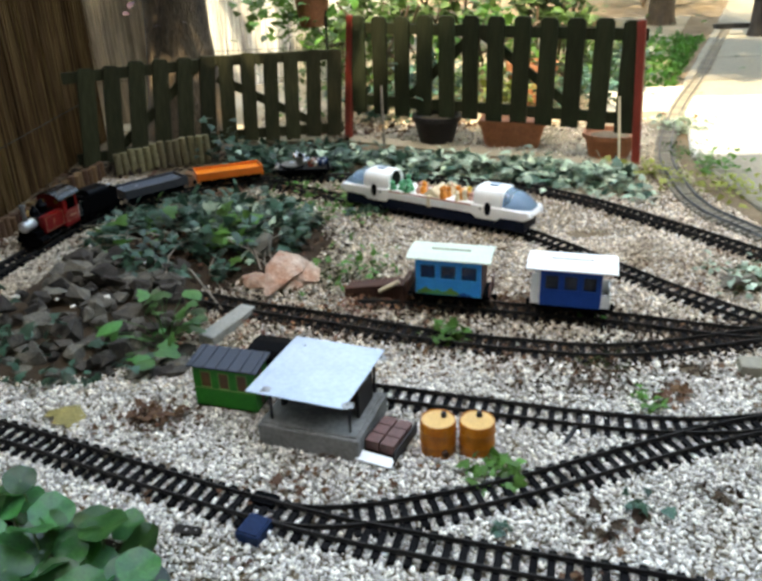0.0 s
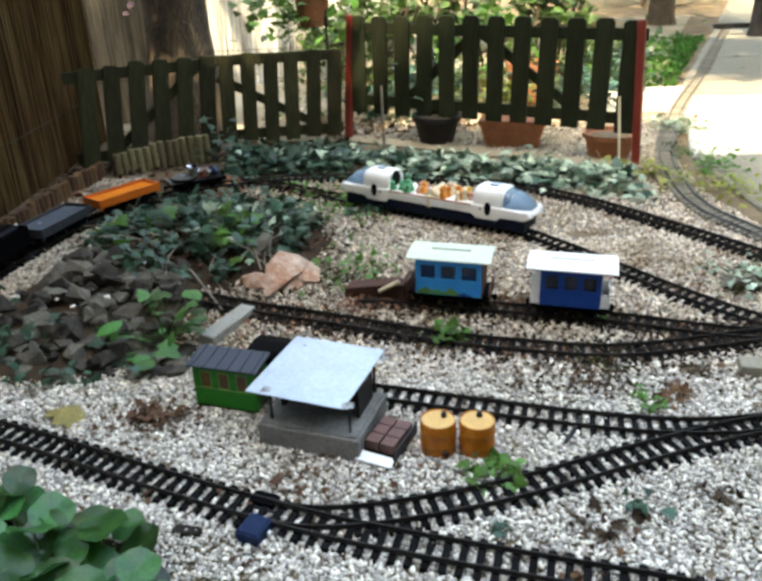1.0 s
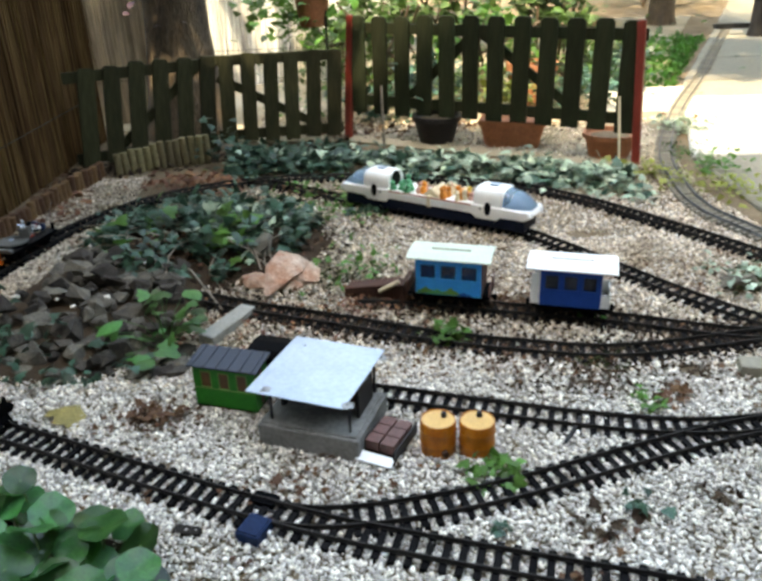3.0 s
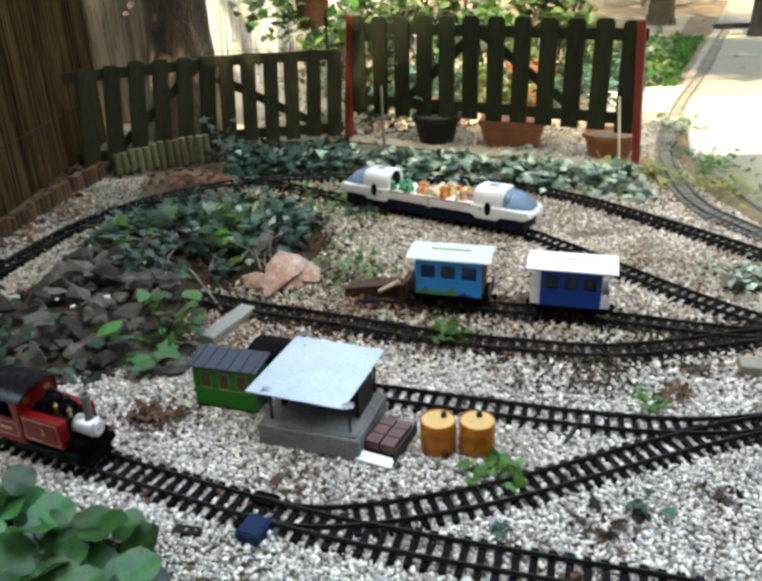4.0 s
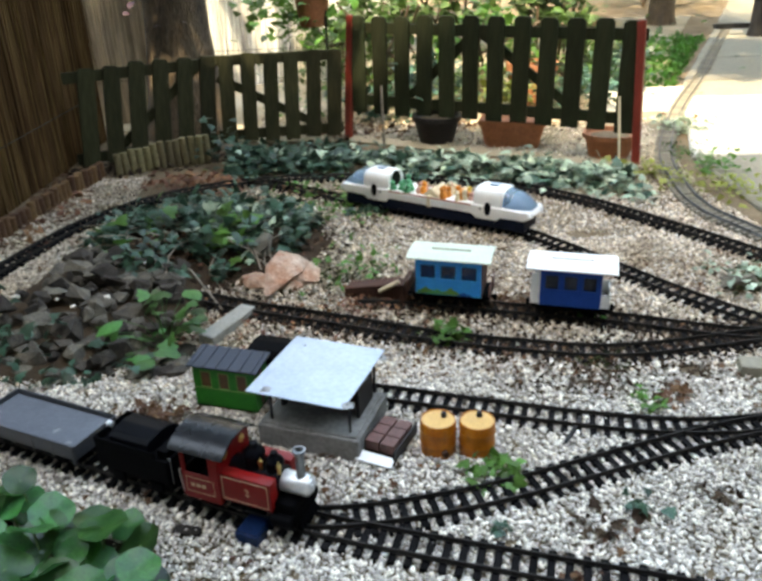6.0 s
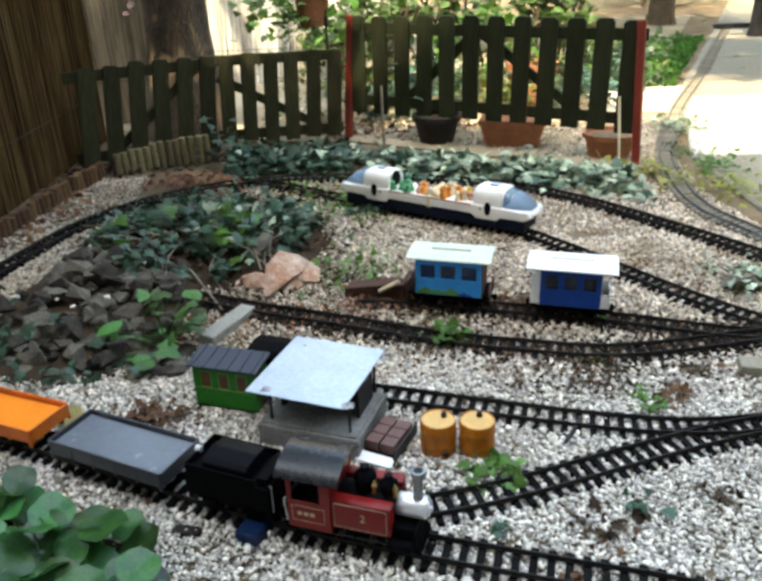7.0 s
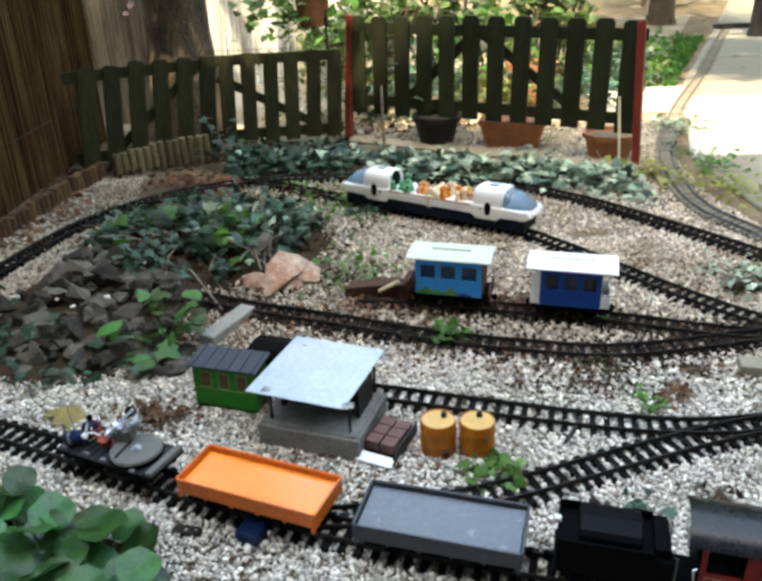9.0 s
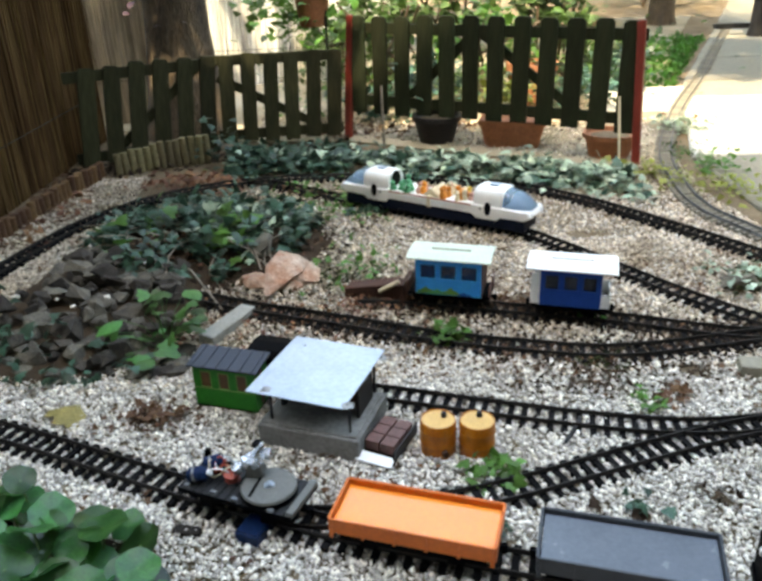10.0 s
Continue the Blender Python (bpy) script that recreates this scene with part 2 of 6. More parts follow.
def rope(points, r, seg=6, bm=None):
    bm = bm or bmesh.new()
    for a, b in zip(points, points[1:]):
        tube(a, b, r, r, seg, bm)
    return bm


def fast_mesh(name, verts, faces, material, smooth=False):
    """Many alike faces (n x 3 or n x 4) in one mesh."""
    verts, faces = np.asarray(verts, np.float32), np.asarray(faces, np.int32)
    me = bpy.data.meshes.new(name)
    me.vertices.add(len(verts))
    me.vertices.foreach_set("co", verts.ravel())
    k = faces.shape[1]
    me.loops.add(faces.size)
    me.loops.foreach_set("vertex_index", faces.ravel())
    me.polygons.add(len(faces))
    me.polygons.foreach_set("loop_start", np.arange(0, faces.size, k, dtype=np.int32))
    me.update(calc_edges=True)
    me.validate()
    if smooth:
        me.polygons.foreach_set("use_smooth", [True] * len(faces))
    me.materials.append(M[material])
    return me


def rotations(n, tilt, rng):
    """n turn matrices: any heading, leaning from upright by about tilt."""
    a, t, h = rng.uniform(0, 2 * np.pi, n), np.abs(rng.normal(0, tilt, n)), rng.uniform(0, 2 * np.pi, n)
    out = np.empty((n, 3, 3))
    ax = np.stack([np.cos(h), np.sin(h), np.zeros(n)], 1)
    c, s = np.cos(t), np.sin(t)
    K = np.zeros((n, 3, 3))
    K[:, 0, 2], K[:, 1, 2], K[:, 2, 0], K[:, 2, 1] = ax[:, 1], -ax[:, 0], -ax[:, 1], ax[:, 0]
    lean = np.eye(3) + s[:, None, None] * K + (1 - c)[:, None, None] * (K @ K)
    out[:] = 0
    out[:, 0, 0], out[:, 0, 1], out[:, 1, 0], out[:, 1, 1], out[:, 2, 2] = np.cos(a), -np.sin(a), np.sin(a), np.cos(a), 1
    return lean @ out


def scatter(name, shape, centres, sizes, material, rng, tilt=0.6, squash=None, smooth=False, jitter=0.0):
    """One mesh of copies of shape (verts, faces) at the centres, turned at random."""
    v, f = np.array(shape[0], float), np.array(shape[1])
    n = len(centres)
    R = rotations(n, tilt, rng)
    vv = np.repeat(v[None], n, 0)
    if squash is not None:
        vv = vv * squash[:, None, :]
    if jitter:
        vv = vv + rng.normal(0, jitter, vv.shape)
    vv = np.einsum("nij,nkj->nki", R, vv) * np.asarray(sizes)[:, None, None] + np.asarray(centres)[:, None, :]
    ff = f[None] + (np.arange(n) * len(v))[:, None, None]
    return fast_mesh(name, vv.reshape(-1, 3), ff.reshape(-1, f.shape[1]), material, smooth)


def ico_shape(rng=None):
    b = bmesh.new()
    bmesh.ops.create_icosphere(b, subdivisions=1, radius=0.5)
    v = [tuple(x.co) for x in b.verts]
    f = [[q.index for q in x.verts] for x in b.faces]
    b.free()
    return v, f


OCTA = ([(0.5, 0, 0), (-0.5, 0, 0), (0, 0.5, 0), (0, -0.5, 0), (0, 0, 0.5), (0, 0, -0.5)],
        [(0, 2, 4), (2, 1, 4), (1, 3, 4), (3, 0, 4), (2, 0, 5), (1, 2, 5), (3, 1, 5), (0, 3, 5)])
# leaf outlines: x along the leaf, y across, slightly folded
IVY = ([(0, 0, 0), (-0.02, 0.30, -0.04), (0.14, 0.44, -0.07), (0.32, 0.27, 0.02), (0.52, 0.34, -0.03), (0.66, 0.14, 0.0), (1, 0, -0.10),
        (0.66, -0.14, 0.0), (0.52, -0.34, -0.03), (0.32, -0.27, 0.02), (0.14, -0.44, -0.07), (-0.02, -0.30, -0.04), (0.38, 0, 0.06)],
       [(12, i, i + 1) for i in range(11)] + [(12, 11, 0)])
OVAL = ([(0, 0, 0), (0.16, 0.22, -0.02), (0.42, 0.33, -0.05), (0.72, 0.24, -0.08), (1, 0, -0.16), (0.72, -0.24, -0.08), (0.42, -0.33, -0.05), (0.16, -0.22, -0.02), (0.3, 0, 0.03), (0.65, 0, 0.0)],
        [(8, 0, 1), (8, 1, 2), (8, 2, 9), (9, 2, 3), (9, 3, 4), (9, 4, 5), (9, 5, 6), (8, 9, 6), (8, 6, 7), (8, 7, 0)])
BLADE = ([(0, 0, 0), (0.5, 0.16, 0.04), (1, 0, -0.05), (0.5, -0.16, 0.04)], [(0, 3, 1), (1, 3, 2)])


def leaf_thing(name, centres, size, material, rng, label, category, shape=IVY, tilt=0.6, kind="stuff", parent=None):
    centres = np.asarray(centres, float)
    me = scatter(name, shape, centres, size * rng.uniform(0.6, 1.25, len(centres)), material, rng, tilt)
    ob = new(name, me)
    if parent is not None:
        ob.parent = parent
        return tagged(ob, kind="stuff")
    return tagged(ob, label, category, kind=kind)


# ---- tracks: centre lines on the ground ----
def spline(P, step=0.005):
    P = np.array(P, float)
    P = np.vstack([2 * P[0] - P[1], P, 2 * P[-1] - P[-2]])
    out = []
    for i in range(1, len(P) - 2):
        a, b, c, d = P[i - 1:i + 3]
        n = max(int(np.hypot(*(c - b)) / step), 2)
        for t in np.arange(n) / n:
            out.append(0.5 * (2 * b + (c - a) * t + (2 * a - 5 * b + 4 * c - d) * t * t + (3 * b - a - 3 * c + d) * t ** 3))
    out.append(P[-2])
    return np.array(out)


LOOP = spline([(1.45, 1.15), (1.29, 1.55), (1.066, 1.931), (0.903, 2.184), (0.702, 2.456), (0.501, 2.63), (0.229, 2.755), (-0.029, 2.81), (-0.258, 2.83),
               (-0.428, 2.815), (-0.59, 2.77), (-0.77, 2.665), (-0.90, 2.53), (-1.005, 2.345), (-1.062, 2.16), (-1.10, 2.01),
               (-1.128, 1.83), (-1.128, 1.62), (-1.055, 1.41), (-0.91, 1.275), (-0.738, 1.203), (-0.626, 1.153), (-0.519, 1.101), (-0.371, 1.031),
               (-0.238, 0.971), (-0.155, 0.936), (-0.076, 0.906), (0.035, 0.87), (0.141, 0.838), (0.307, 0.79), (0.40, 0.763), (0.62, 0.69), (0.9, 0.58), (1.2, 0.4)])
BRANCH = spline([(-0.238, 0.971), (-0.156, 0.943), (-0.077, 0.935), (0.04, 0.949), (0.203, 0.987), (0.428, 1.063), (0.574, 1.11), (0.692, 1.14), (0.95, 1.19)])
HUT_LINE = spline([(-0.33, 1.405), (-0.22, 1.365), (-0.10, 1.325), (0.009, 1.29), (0.197, 1.231), (0.373, 1.18), (0.501, 1.152), (0.60, 1.143), (0.72, 1.152), (0.95, 1.205)])
SECOND = spline([(-0.80, 1.95), (-0.711, 1.894), (-0.634, 1.856), (-0.35, 1.715), (-0.101, 1.615), (0.126, 1.518), (0.337, 1.457), (0.49, 1.427), (0.654, 1.439), (0.85, 1.474), (1.1, 1.51)])
COACH_LINE = spline([(-0.055, 1.742), (0.085, 1.716), (0.367, 1.634), (0.582, 1.570), (0.732, 1.512), (0.86, 1.482), (1.1, 1.50)])
BOAT_LINE = spline([(-0.47, 2.80), (-0.36, 2.745), (-0.221, 2.644), (-0.025, 2.49), (0.196, 2.345), (0.410, 2.205), (0.526, 2.065), (0.655, 1.865), (0.771, 1.689), (0.878, 1.555), (1.05, 1.37)])
PATH_LINE = spline([(3.3, 7.3), (2.709, 6.132), (1.989, 4.686), (1.624, 3.995), (1.347, 3.421), (1.157, 2.939), (1.075, 2.559), (1.06, 2.323), (1.11, 2.138), (1.2, 1.9), (1.36, 1.6)])
RAIL_TOP = 0.020


def offset_line(P, d):
    T = np.gradient(P, axis=0)
    T /= np.linalg.norm(T, axis=1)[:, None]
    return P + d * np.stack([-T[:, 1], T[:, 0]], 1)


def sweep_rail(P, z0, z1, w):
    """A rail with a foot, web and head along P."""
    prof = [(-w, z0), (w, z0), (w * 0.9, z0 + 0.0012), (w * 0.3, z0 + 0.0022), (w * 0.3, z1 - 0.003), (w * 0.62, z1 - 0.0022), (w * 0.62, z1 - 0.0004),
            (w * 0.4, z1), (-w * 0.4, z1), (-w * 0.62, z1 - 0.0004), (-w * 0.62, z1 - 0.0022), (-w * 0.3, z1 - 0.003), (-w * 0.3, z0 + 0.0022), (-w * 0.9, z0 + 0.0012)]
    P = P[::3]
    k, n = len(prof), len(P)
    V = np.concatenate([np.column_stack([offset_line(P, d), np.full(n, z)]) for d, z in prof])
    F = [(j * n + i, j * n + i + 1, ((j + 1) % k) * n + i + 1, ((j + 1) % k) * n + i) for j in range(k) for i in range(n - 1)]
    return V, F


def sleeper_mesh(material):
    b = box(-0.0062, 0.0062, -0.041, 0.041, 0.001, 0.0105, 0.0012)
    for s in (-1, 1):
        for e in (-1, 1):
            box(-0.004, 0.004, s * 0.0225 + e * 0.0035 - 0.0012, s * 0.0225 + e * 0.0035 + 0.0012, 0.0105, 0.0135, 0, b)
    me = bpy.data.meshes.new("sleeper")
    b.to_mesh(me)
    b.free()
    me.materials.append(M[material])
    return me


SLEEPER = {k: sleeper_mesh(k) for k in ("sleeper", "sleeper_pale")}
rng = np.random.default_rng(7)
ALL_LINES = []


def track(P, label, rail="rail", sleeper="sleeper", drop=0.0, window=None):
    """Two rails on sleepers; no sleeper where an older line already has one."""
    t = empty("railway_track", Matrix(), label, "track", "garden railway tracks")
    for s in (-1, 1):
        V, F = sweep_rail(offset_line(P, s * 0.0225), 0.0108 - drop, RAIL_TOP - drop, 0.0026)
        ob = new("rail", fast_mesh("rail", V, F, rail))
        ob.parent = t
    L = np.append(0, np.cumsum(np.hypot(*np.diff(P, axis=0).T)))
    for s in np.arange(0.012, L[-1], 0.0257):
        x, y = np.interp(s, L, P[:, 0]), np.interp(s, L, P[:, 1])
        if any(np.hypot(*(Q - (x, y)).T).min() < 0.03 for Q in ALL_LINES):
            continue
        x2, y2 = np.interp(s + 0.004, L, P[:, 0]), np.interp(s + 0.004, L, P[:, 1])
        a = math.degrees(math.atan2(y2 - y, x2 - x)) + rng.normal(0, 1.2)
        part("sleeper", SLEEPER[sleeper], sleeper, t, m=pose(x, y, rng.normal(0, 0.0005) - drop, rng.normal(0, 0.6), 0, a))
    ALL_LINES.append(P)
    return t


def build_tracks():
    track(LOOP, "dark narrow railway track looping round the gravel bed")
    track(BRANCH, "dark railway track branching off at a turnout in white gravel", drop=0.0012)
    track(HUT_LINE, "straight dark railway siding beside the station shelter", drop=0.0024)
    track(SECOND, "weathered railway track leading under the ivy", drop=0.0)
    track(COACH_LINE, "short railway siding under the blue coaches", drop=0.0012)
    track(BOAT_LINE, "railway siding under the white excursion boat wagon", drop=0.0024)
    track(PATH_LINE, "pale grey railway track along the garden path", "rail_pale", "sleeper_pale", drop=-0.005)


# ---- ground and setting ----
def ground():
    V, F = [], []
    xs = np.concatenate([[-400, -60, -12, -4], np.linspace(-2, 3, 101), [6, 15, 60, 400]])
    ys = np.concatenate([[-400, -60, -8, -1, 0.2], np.linspace(0.5, 4.5, 81), [5, 6, 8, 12, 20, 60, 400]])
    for y in ys:
        for x in xs:
            inner = -2 < x < 3 and 0.5 < y < 4.5
            V.append((x, y, (noise.noise((x * 3, y * 3, 0)) * 0.004 + noise.noise((x * 14, y * 14, 3)) * 0.002 - 0.004) if inner else -0.004))
    n = len(xs)
    F = [(j * n + i, j * n + i + 1, (j + 1) * n + i + 1, (j + 1) * n + i) for j in range(len(ys) - 1) for i in range(n - 1)]
    tagged(new("ground", fast_mesh("ground", V, F, "soil", True)), "brown soil and sand under the gravel bed", "ground", kind="structure")


def path_side(x, y):
    """Above 0 on the garden path's side of its edge."""
    ex = np.interp(y, [0, 1.6, 2.16, 2.5, 2.92, 3.6, 4.46, 7, 12], [1.62, 1.40, 1.20, 1.17, 1.22, 1.45, 1.75, 3.0, 5.4])
    return x - ex


def fill_points(n, x0, x1, y0, y1, rng, keep):
    P = np.column_stack([rng.uniform(x0, x1, n), rng.uniform(y0, y1, n)])
    return P[keep(P[:, 0], P[:, 1])]


def near_line(x, y, d):
    hit = np.zeros(len(x), bool)
    for Q in ALL_LINES:
        q = Q[::6]
        hit |= (np.hypot(x[:, None] - q[None, :, 0], y[:, None] - q[None, :, 1]).min(1) < d)
    return hit


def gravel():
    rng = np.random.default_rng(3)
    ico = ico_shape()

    def layer(name, n, x0, x1, y0, y1, size, material, label, keep, z=0.0, shape=ico):
        P = fill_points(n, x0, x1, y0, y1, rng, keep)
        s = size * rng.uniform(0.55, 1.3, len(P))
        on = near_line(P[:, 0], P[:, 1], 0.04)
        s = np.where(on, np.minimum(s, 0.011), s)
        zz = z + np.where(on, rng.uniform(-0.001, 0.004, len(P)), rng.uniform(-0.002, 0.006, len(P)))
        sq = np.column_stack([rng.uniform(0.8, 1.25, len(P)), rng.uniform(0.6, 1.0, len(P)), rng.uniform(0.45, 0.8, len(P))])
        tagged(new(name, scatter(name, shape, np.column_stack([P, zz]), s, material, rng, 0.6, sq, jitter=0.10)), label, "gravel", kind="stuff")

    def bed(x, y):
        patch = np.array([noise.noise((a * 2.2, b * 2.2, 9)) + 0.6 * noise.noise((a * 7, b * 7, 2)) for a, b in zip(x, y)])
        return (path_side(x, y) < -0.03) & (patch > -0.80)

    def back(x, y):
        patch = np.array([noise.noise((a * 2.2, b * 2.2, 5)) + 0.6 * noise.noise((a * 9, b * 9, 2)) for a, b in zip(x, y)])
        left = (x < -0.35) & (y > 1.75) & (x > -0.9)
        return (path_side(x, y) < -0.02) & (patch > np.where(left, 0.05, np.where(y > 2.6, -0.22, -0.7)))

    layer("gravel_white", 42000, -1.05, 1.05, 0.6, 1.45, 0.0088, "gravel", "pale white limestone gravel chippings", bed)
    layer("gravel_white", 42000, -1.05, 1.05, 0.6, 1.5, 0.0075, "gravel", "fine sharp white gravel chippings", bed, 0.002, OCTA)
    def fringe(x, y):
        edge = np.maximum(np.abs(x) - 1.0, 0.62 - y)
        patch = np.array([noise.noise((a * 2.5, b * 2.5, 21)) for a, b in zip(x, y)])
        return (edge > -0.03) & (edge < 0.22 + 0.30 * patch) & (path_side(x, y) < -0.02) & (x > -1.28)

    layer("gravel_white", 26000, -1.3, 1.5, 0.1, 1.55, 0.0105, "gravel", "white gravel chippings thinning out at the bed's edge", fringe, 0.0, OCTA)
    layer("gravel_tan", 34000, -1.1, 1.2, 1.35, 2.1, 0.0105, "gravel_tan", "beige and tan gravel chippings", bed, 0.0, OCTA)
    layer("gravel_tan", 26000, -1.25, 1.2, 2.05, 2.95, 0.0115, "gravel_tan", "beige gravel chippings thinning into soil", back, 0.0, OCTA)
    layer("gravel_tan", 5200, -1.14, -0.80, 1.55, 2.35, 0.011, "gravel_tan", "tan gravel and earth beside the far track", lambda x, y: x < -0.80 - 0.20 * np.clip((1.95 - y) / 0.4, 0, 1), 0.0, OCTA)
    layer("gravel_white", 9000, -0.3, 1.2, 1.45, 2.5, 0.011, "gravel", "scattered pale gravel chippings", back, 0.0, OCTA)


def fence_panel(name, a, b, n, z0, z1, rails, braces, material, label, pick_w=0.07, posts=(), tilt=0.0):
    a, b = Vector((*a, 0)), Vector((*b, 0))
    d = b - a
    L = d.length
    f = empty(name, Matrix.Translation(a) @ pose(0, 0, 0, 0, 0, math.degrees(math.atan2(d.y, d.x))), label, "fence")
    r = random.Random(int(L * 1000))
    bmp = prism([(-pick_w / 2, 0), (pick_w / 2, 0), (pick_w / 2, z1 - z0 - 0.012), (pick_w * 0.32, z1 - z0), (-pick_w * 0.32, z1 - z0), (-pick_w / 2, z1 - z0 - 0.012)], 0.016, bevel=0.0015)
    me = bpy.data.meshes.new("picket")
    bmp.to_mesh(me)
    bmp.free()
    me.materials.append(M[material])
    for i in range(n):
        x = L * (i + 0.5) / n
        part("picket", me, material, f, m=pose(x, r.uniform(-0.001, 0.001), z0 + r.uniform(-0.006, 0.006), 0, tilt + r.uniform(-0.8, 0.8), 0))
    for z in rails:
        part("rail_board", box(0.0, L, 0.009, 0.026, z - 0.022, z + 0.022, 0.002), material, f)
    for (x0, h0, x1, h1) in braces:
        v = Vector((x1 - x0, 0, h1 - h0))
        q = Matrix.Translation((x0, 0.035, h0)) @ pose(0, 0, 0, 0, -math.degrees(math.atan2(v.z, v.x)), 0)
        part("brace", box(0, v.length, -0.008, 0.008, -0.019, 0.019, 0.002), material, f, m=q)
    for x, h, lean in posts:
        part("post", box(-0.015, 0.015, -0.015, 0.015, -0.02, h, 0.004), "post_red", f, "red-painted square post", m=pose(x, 0, 0, 0, lean, 0))
    return f


def reed_screen(a, b, z1, material, label, n):
    rng = np.random.default_rng(n)
    a, b = np.array(a), np.array(b)
    L = np.hypot(*(b - a))
    e = empty("reed_screen", Matrix.Translation((*a, 0)) @ pose(0, 0, 0, 0, 0, math.degrees(math.atan2(*(b - a)[::-1]))), label, "fence")
    k = 5
    V, F = [], []
    for i in range(n):
        x, y, r = rng.uniform(0, L), rng.uniform(-0.012, 0.012), rng.uniform(0.002, 0.0042)
        lean = rng.normal(0, 0.018, 2)
        top = z1 * rng.uniform(0.97, 1.0)
        o = len(V)
        for zz in (0.0, top):
            for j in range(k):
                V.append((x + lean[0] * zz + r * math.cos(j * 6.283 / k), y + 0.3 * lean[1] * zz + r * math.sin(j * 6.283 / k), zz))
        F += [(o + j, o + (j + 1) % k, o + k + (j + 1) % k, o + k + j) for j in range(k)]
    ob = new("reeds", fast_mesh("reeds", V, F, material, True))
    ob.parent = e
    for z in (0.22, 0.75, 1.3, 1.8):
        if z < z1:
            part("binding_wire", box(0, L, -0.0165, -0.0145, z, z + 0.003), "dark_metal", e)
    part("backing", box(0, L, 0.017, 0.021, 0, z1 - 0.03), material, e)
    return e


def edging(points, n, h0, h1, material, label):
    P = spline(points, 0.01)
    L = np.append(0, np.cumsum(np.hypot(*np.diff(P, axis=0).T)))
    e = empty("log_edging", Matrix.Translation((*P[0], 0)), label, "edging")
    r = random.Random(n)
    rad = L[-1] / n / 2
    me = bpy.data.meshes.new("stake")
    b = tube((0, 0, -0.02), (0, 0, 1), rad * 0.98, rad * 0.95, 10, bevel=rad * 0.15)
    b.to_mesh(me)
    b.free()
    me.materials.append(M[material])
    for i in range(n):
        s = L[-1] * (i + 0.5) / n
        h = h0 + (h1 - h0) * i / n + r.uniform(-0.006, 0.006)
        o = part("stake", me, material, e, m=pose(np.interp(s, L, P[:, 0]) - P[0][0], np.interp(s, L, P[:, 1]) - P[0][1], 0, r.uniform(-3, 3), r.uniform(-3, 3), r.uniform(0, 360)))
        o.scale.z = h
    return e


def setting():
    ground()
    fence_panel("picket_fence", (-0.111, 3.483), (1.008, 2.873), 12, 0.130, 0.545, (0.490, 0.180), ((0.26, 0.18, 0.60, 0.49), (0.60, 0.49, 1.04, 0.18)),
                "fence_green", "dark green picket fence panel between red posts", 0.069, ((-0.016, 0.545, 4), (1.282, 0.545, -3.5)))
    fence_panel("picket_fence", (-0.70, 3.36), (-0.142, 3.445), 6, 0.03, 0.41, (0.383, 0.06), ((0.02, 0.31, 0.46, 0.07),), "fence_olive", "olive green weathered picket fence panel", 0.064, tilt=3)
    fence_panel("picket_fence", (-1.235, 3.075), (-0.70, 3.36), 6, 0.02, 0.415, (0.375, 0.045), ((0.16, 0.05, 0.58, 0.385),), "fence_olive", "shaded olive green picket fence panel beside reeds", 0.068, tilt=6)
    reed_screen((-1.35, 1.2), (-1.305, 3.62), 1.4, "reed", "brown reed screen fence with shade darkened into its colour", 2000)
    reed_screen((-1.47, 3.88), (-0.86, 4.15), 1.3, "reed_sunlit", "reed screen behind the fence with sunlight paled into its colour", 420)
    reed_screen((-1.5, 4.95), (0.12, 5.08), 1.3, "reed_sun_white", "reed matting before the white wall with bright sun in its colour", 520)
    edging([(-1.06, 2.99), (-0.9, 3.085), (-0.70, 3.15)], 13, 0.09, 0.125, "log", "low mossy half-log edging by the fence")
    edging([(-1.235, 2.20), (-1.19, 2.5), (-1.15, 2.75), (-1.10, 2.97)], 26, 0.05, 0.075, "log_brown", "low brown half-log edging along the reed screen")


# ---- the moving train ----
def arc(P):
    return np.append(0, np.cumsum(np.hypot(*np.diff(P, axis=0).T)))


LOOP_S = arc(LOOP)


def on_loop(s):
    return Vector((np.interp(s, LOOP_S, LOOP[:, 0]), np.interp(s, LOOP_S, LOOP[:, 1]), RAIL_TOP))


def on_line(P, s, half=0.05, z=RAIL_TOP):
    """The pose of a vehicle whose middle is s along P."""
    S = arc(P)
    a, b = [Vector((np.interp(q, S, P[:, 0]), np.interp(q, S, P[:, 1]), z)) for q in (s - half, s + half)]
    d = b - a
    return Matrix.Translation((a + b) / 2) @ pose(0, 0, 0, 0, 0, math.degrees(math.atan2(d.y, d.x)))


WHEEL_R = 0.0155


def wheelset(parent, x, r=WHEEL_R, material="black_plastic"):
    b = tube((0, -0.034, 0), (0, 0.034, 0), 0.0025, seg=8)
    for s in (-1, 1):
        tube((0, s * 0.0195, 0), (0, s * 0.0255, 0), r, seg=18, bm=b)
        tube((0, s * 0.0175, 0), (0, s * 0.0196, 0), r + 0.002, seg=18, bm=b)
        tube((0, s * 0.0254, 0), (0, s * 0.027, 0), r * 0.35, seg=8, bm=b)
    return part("wheelset", b, material, parent, m=pose(x, 0, r))


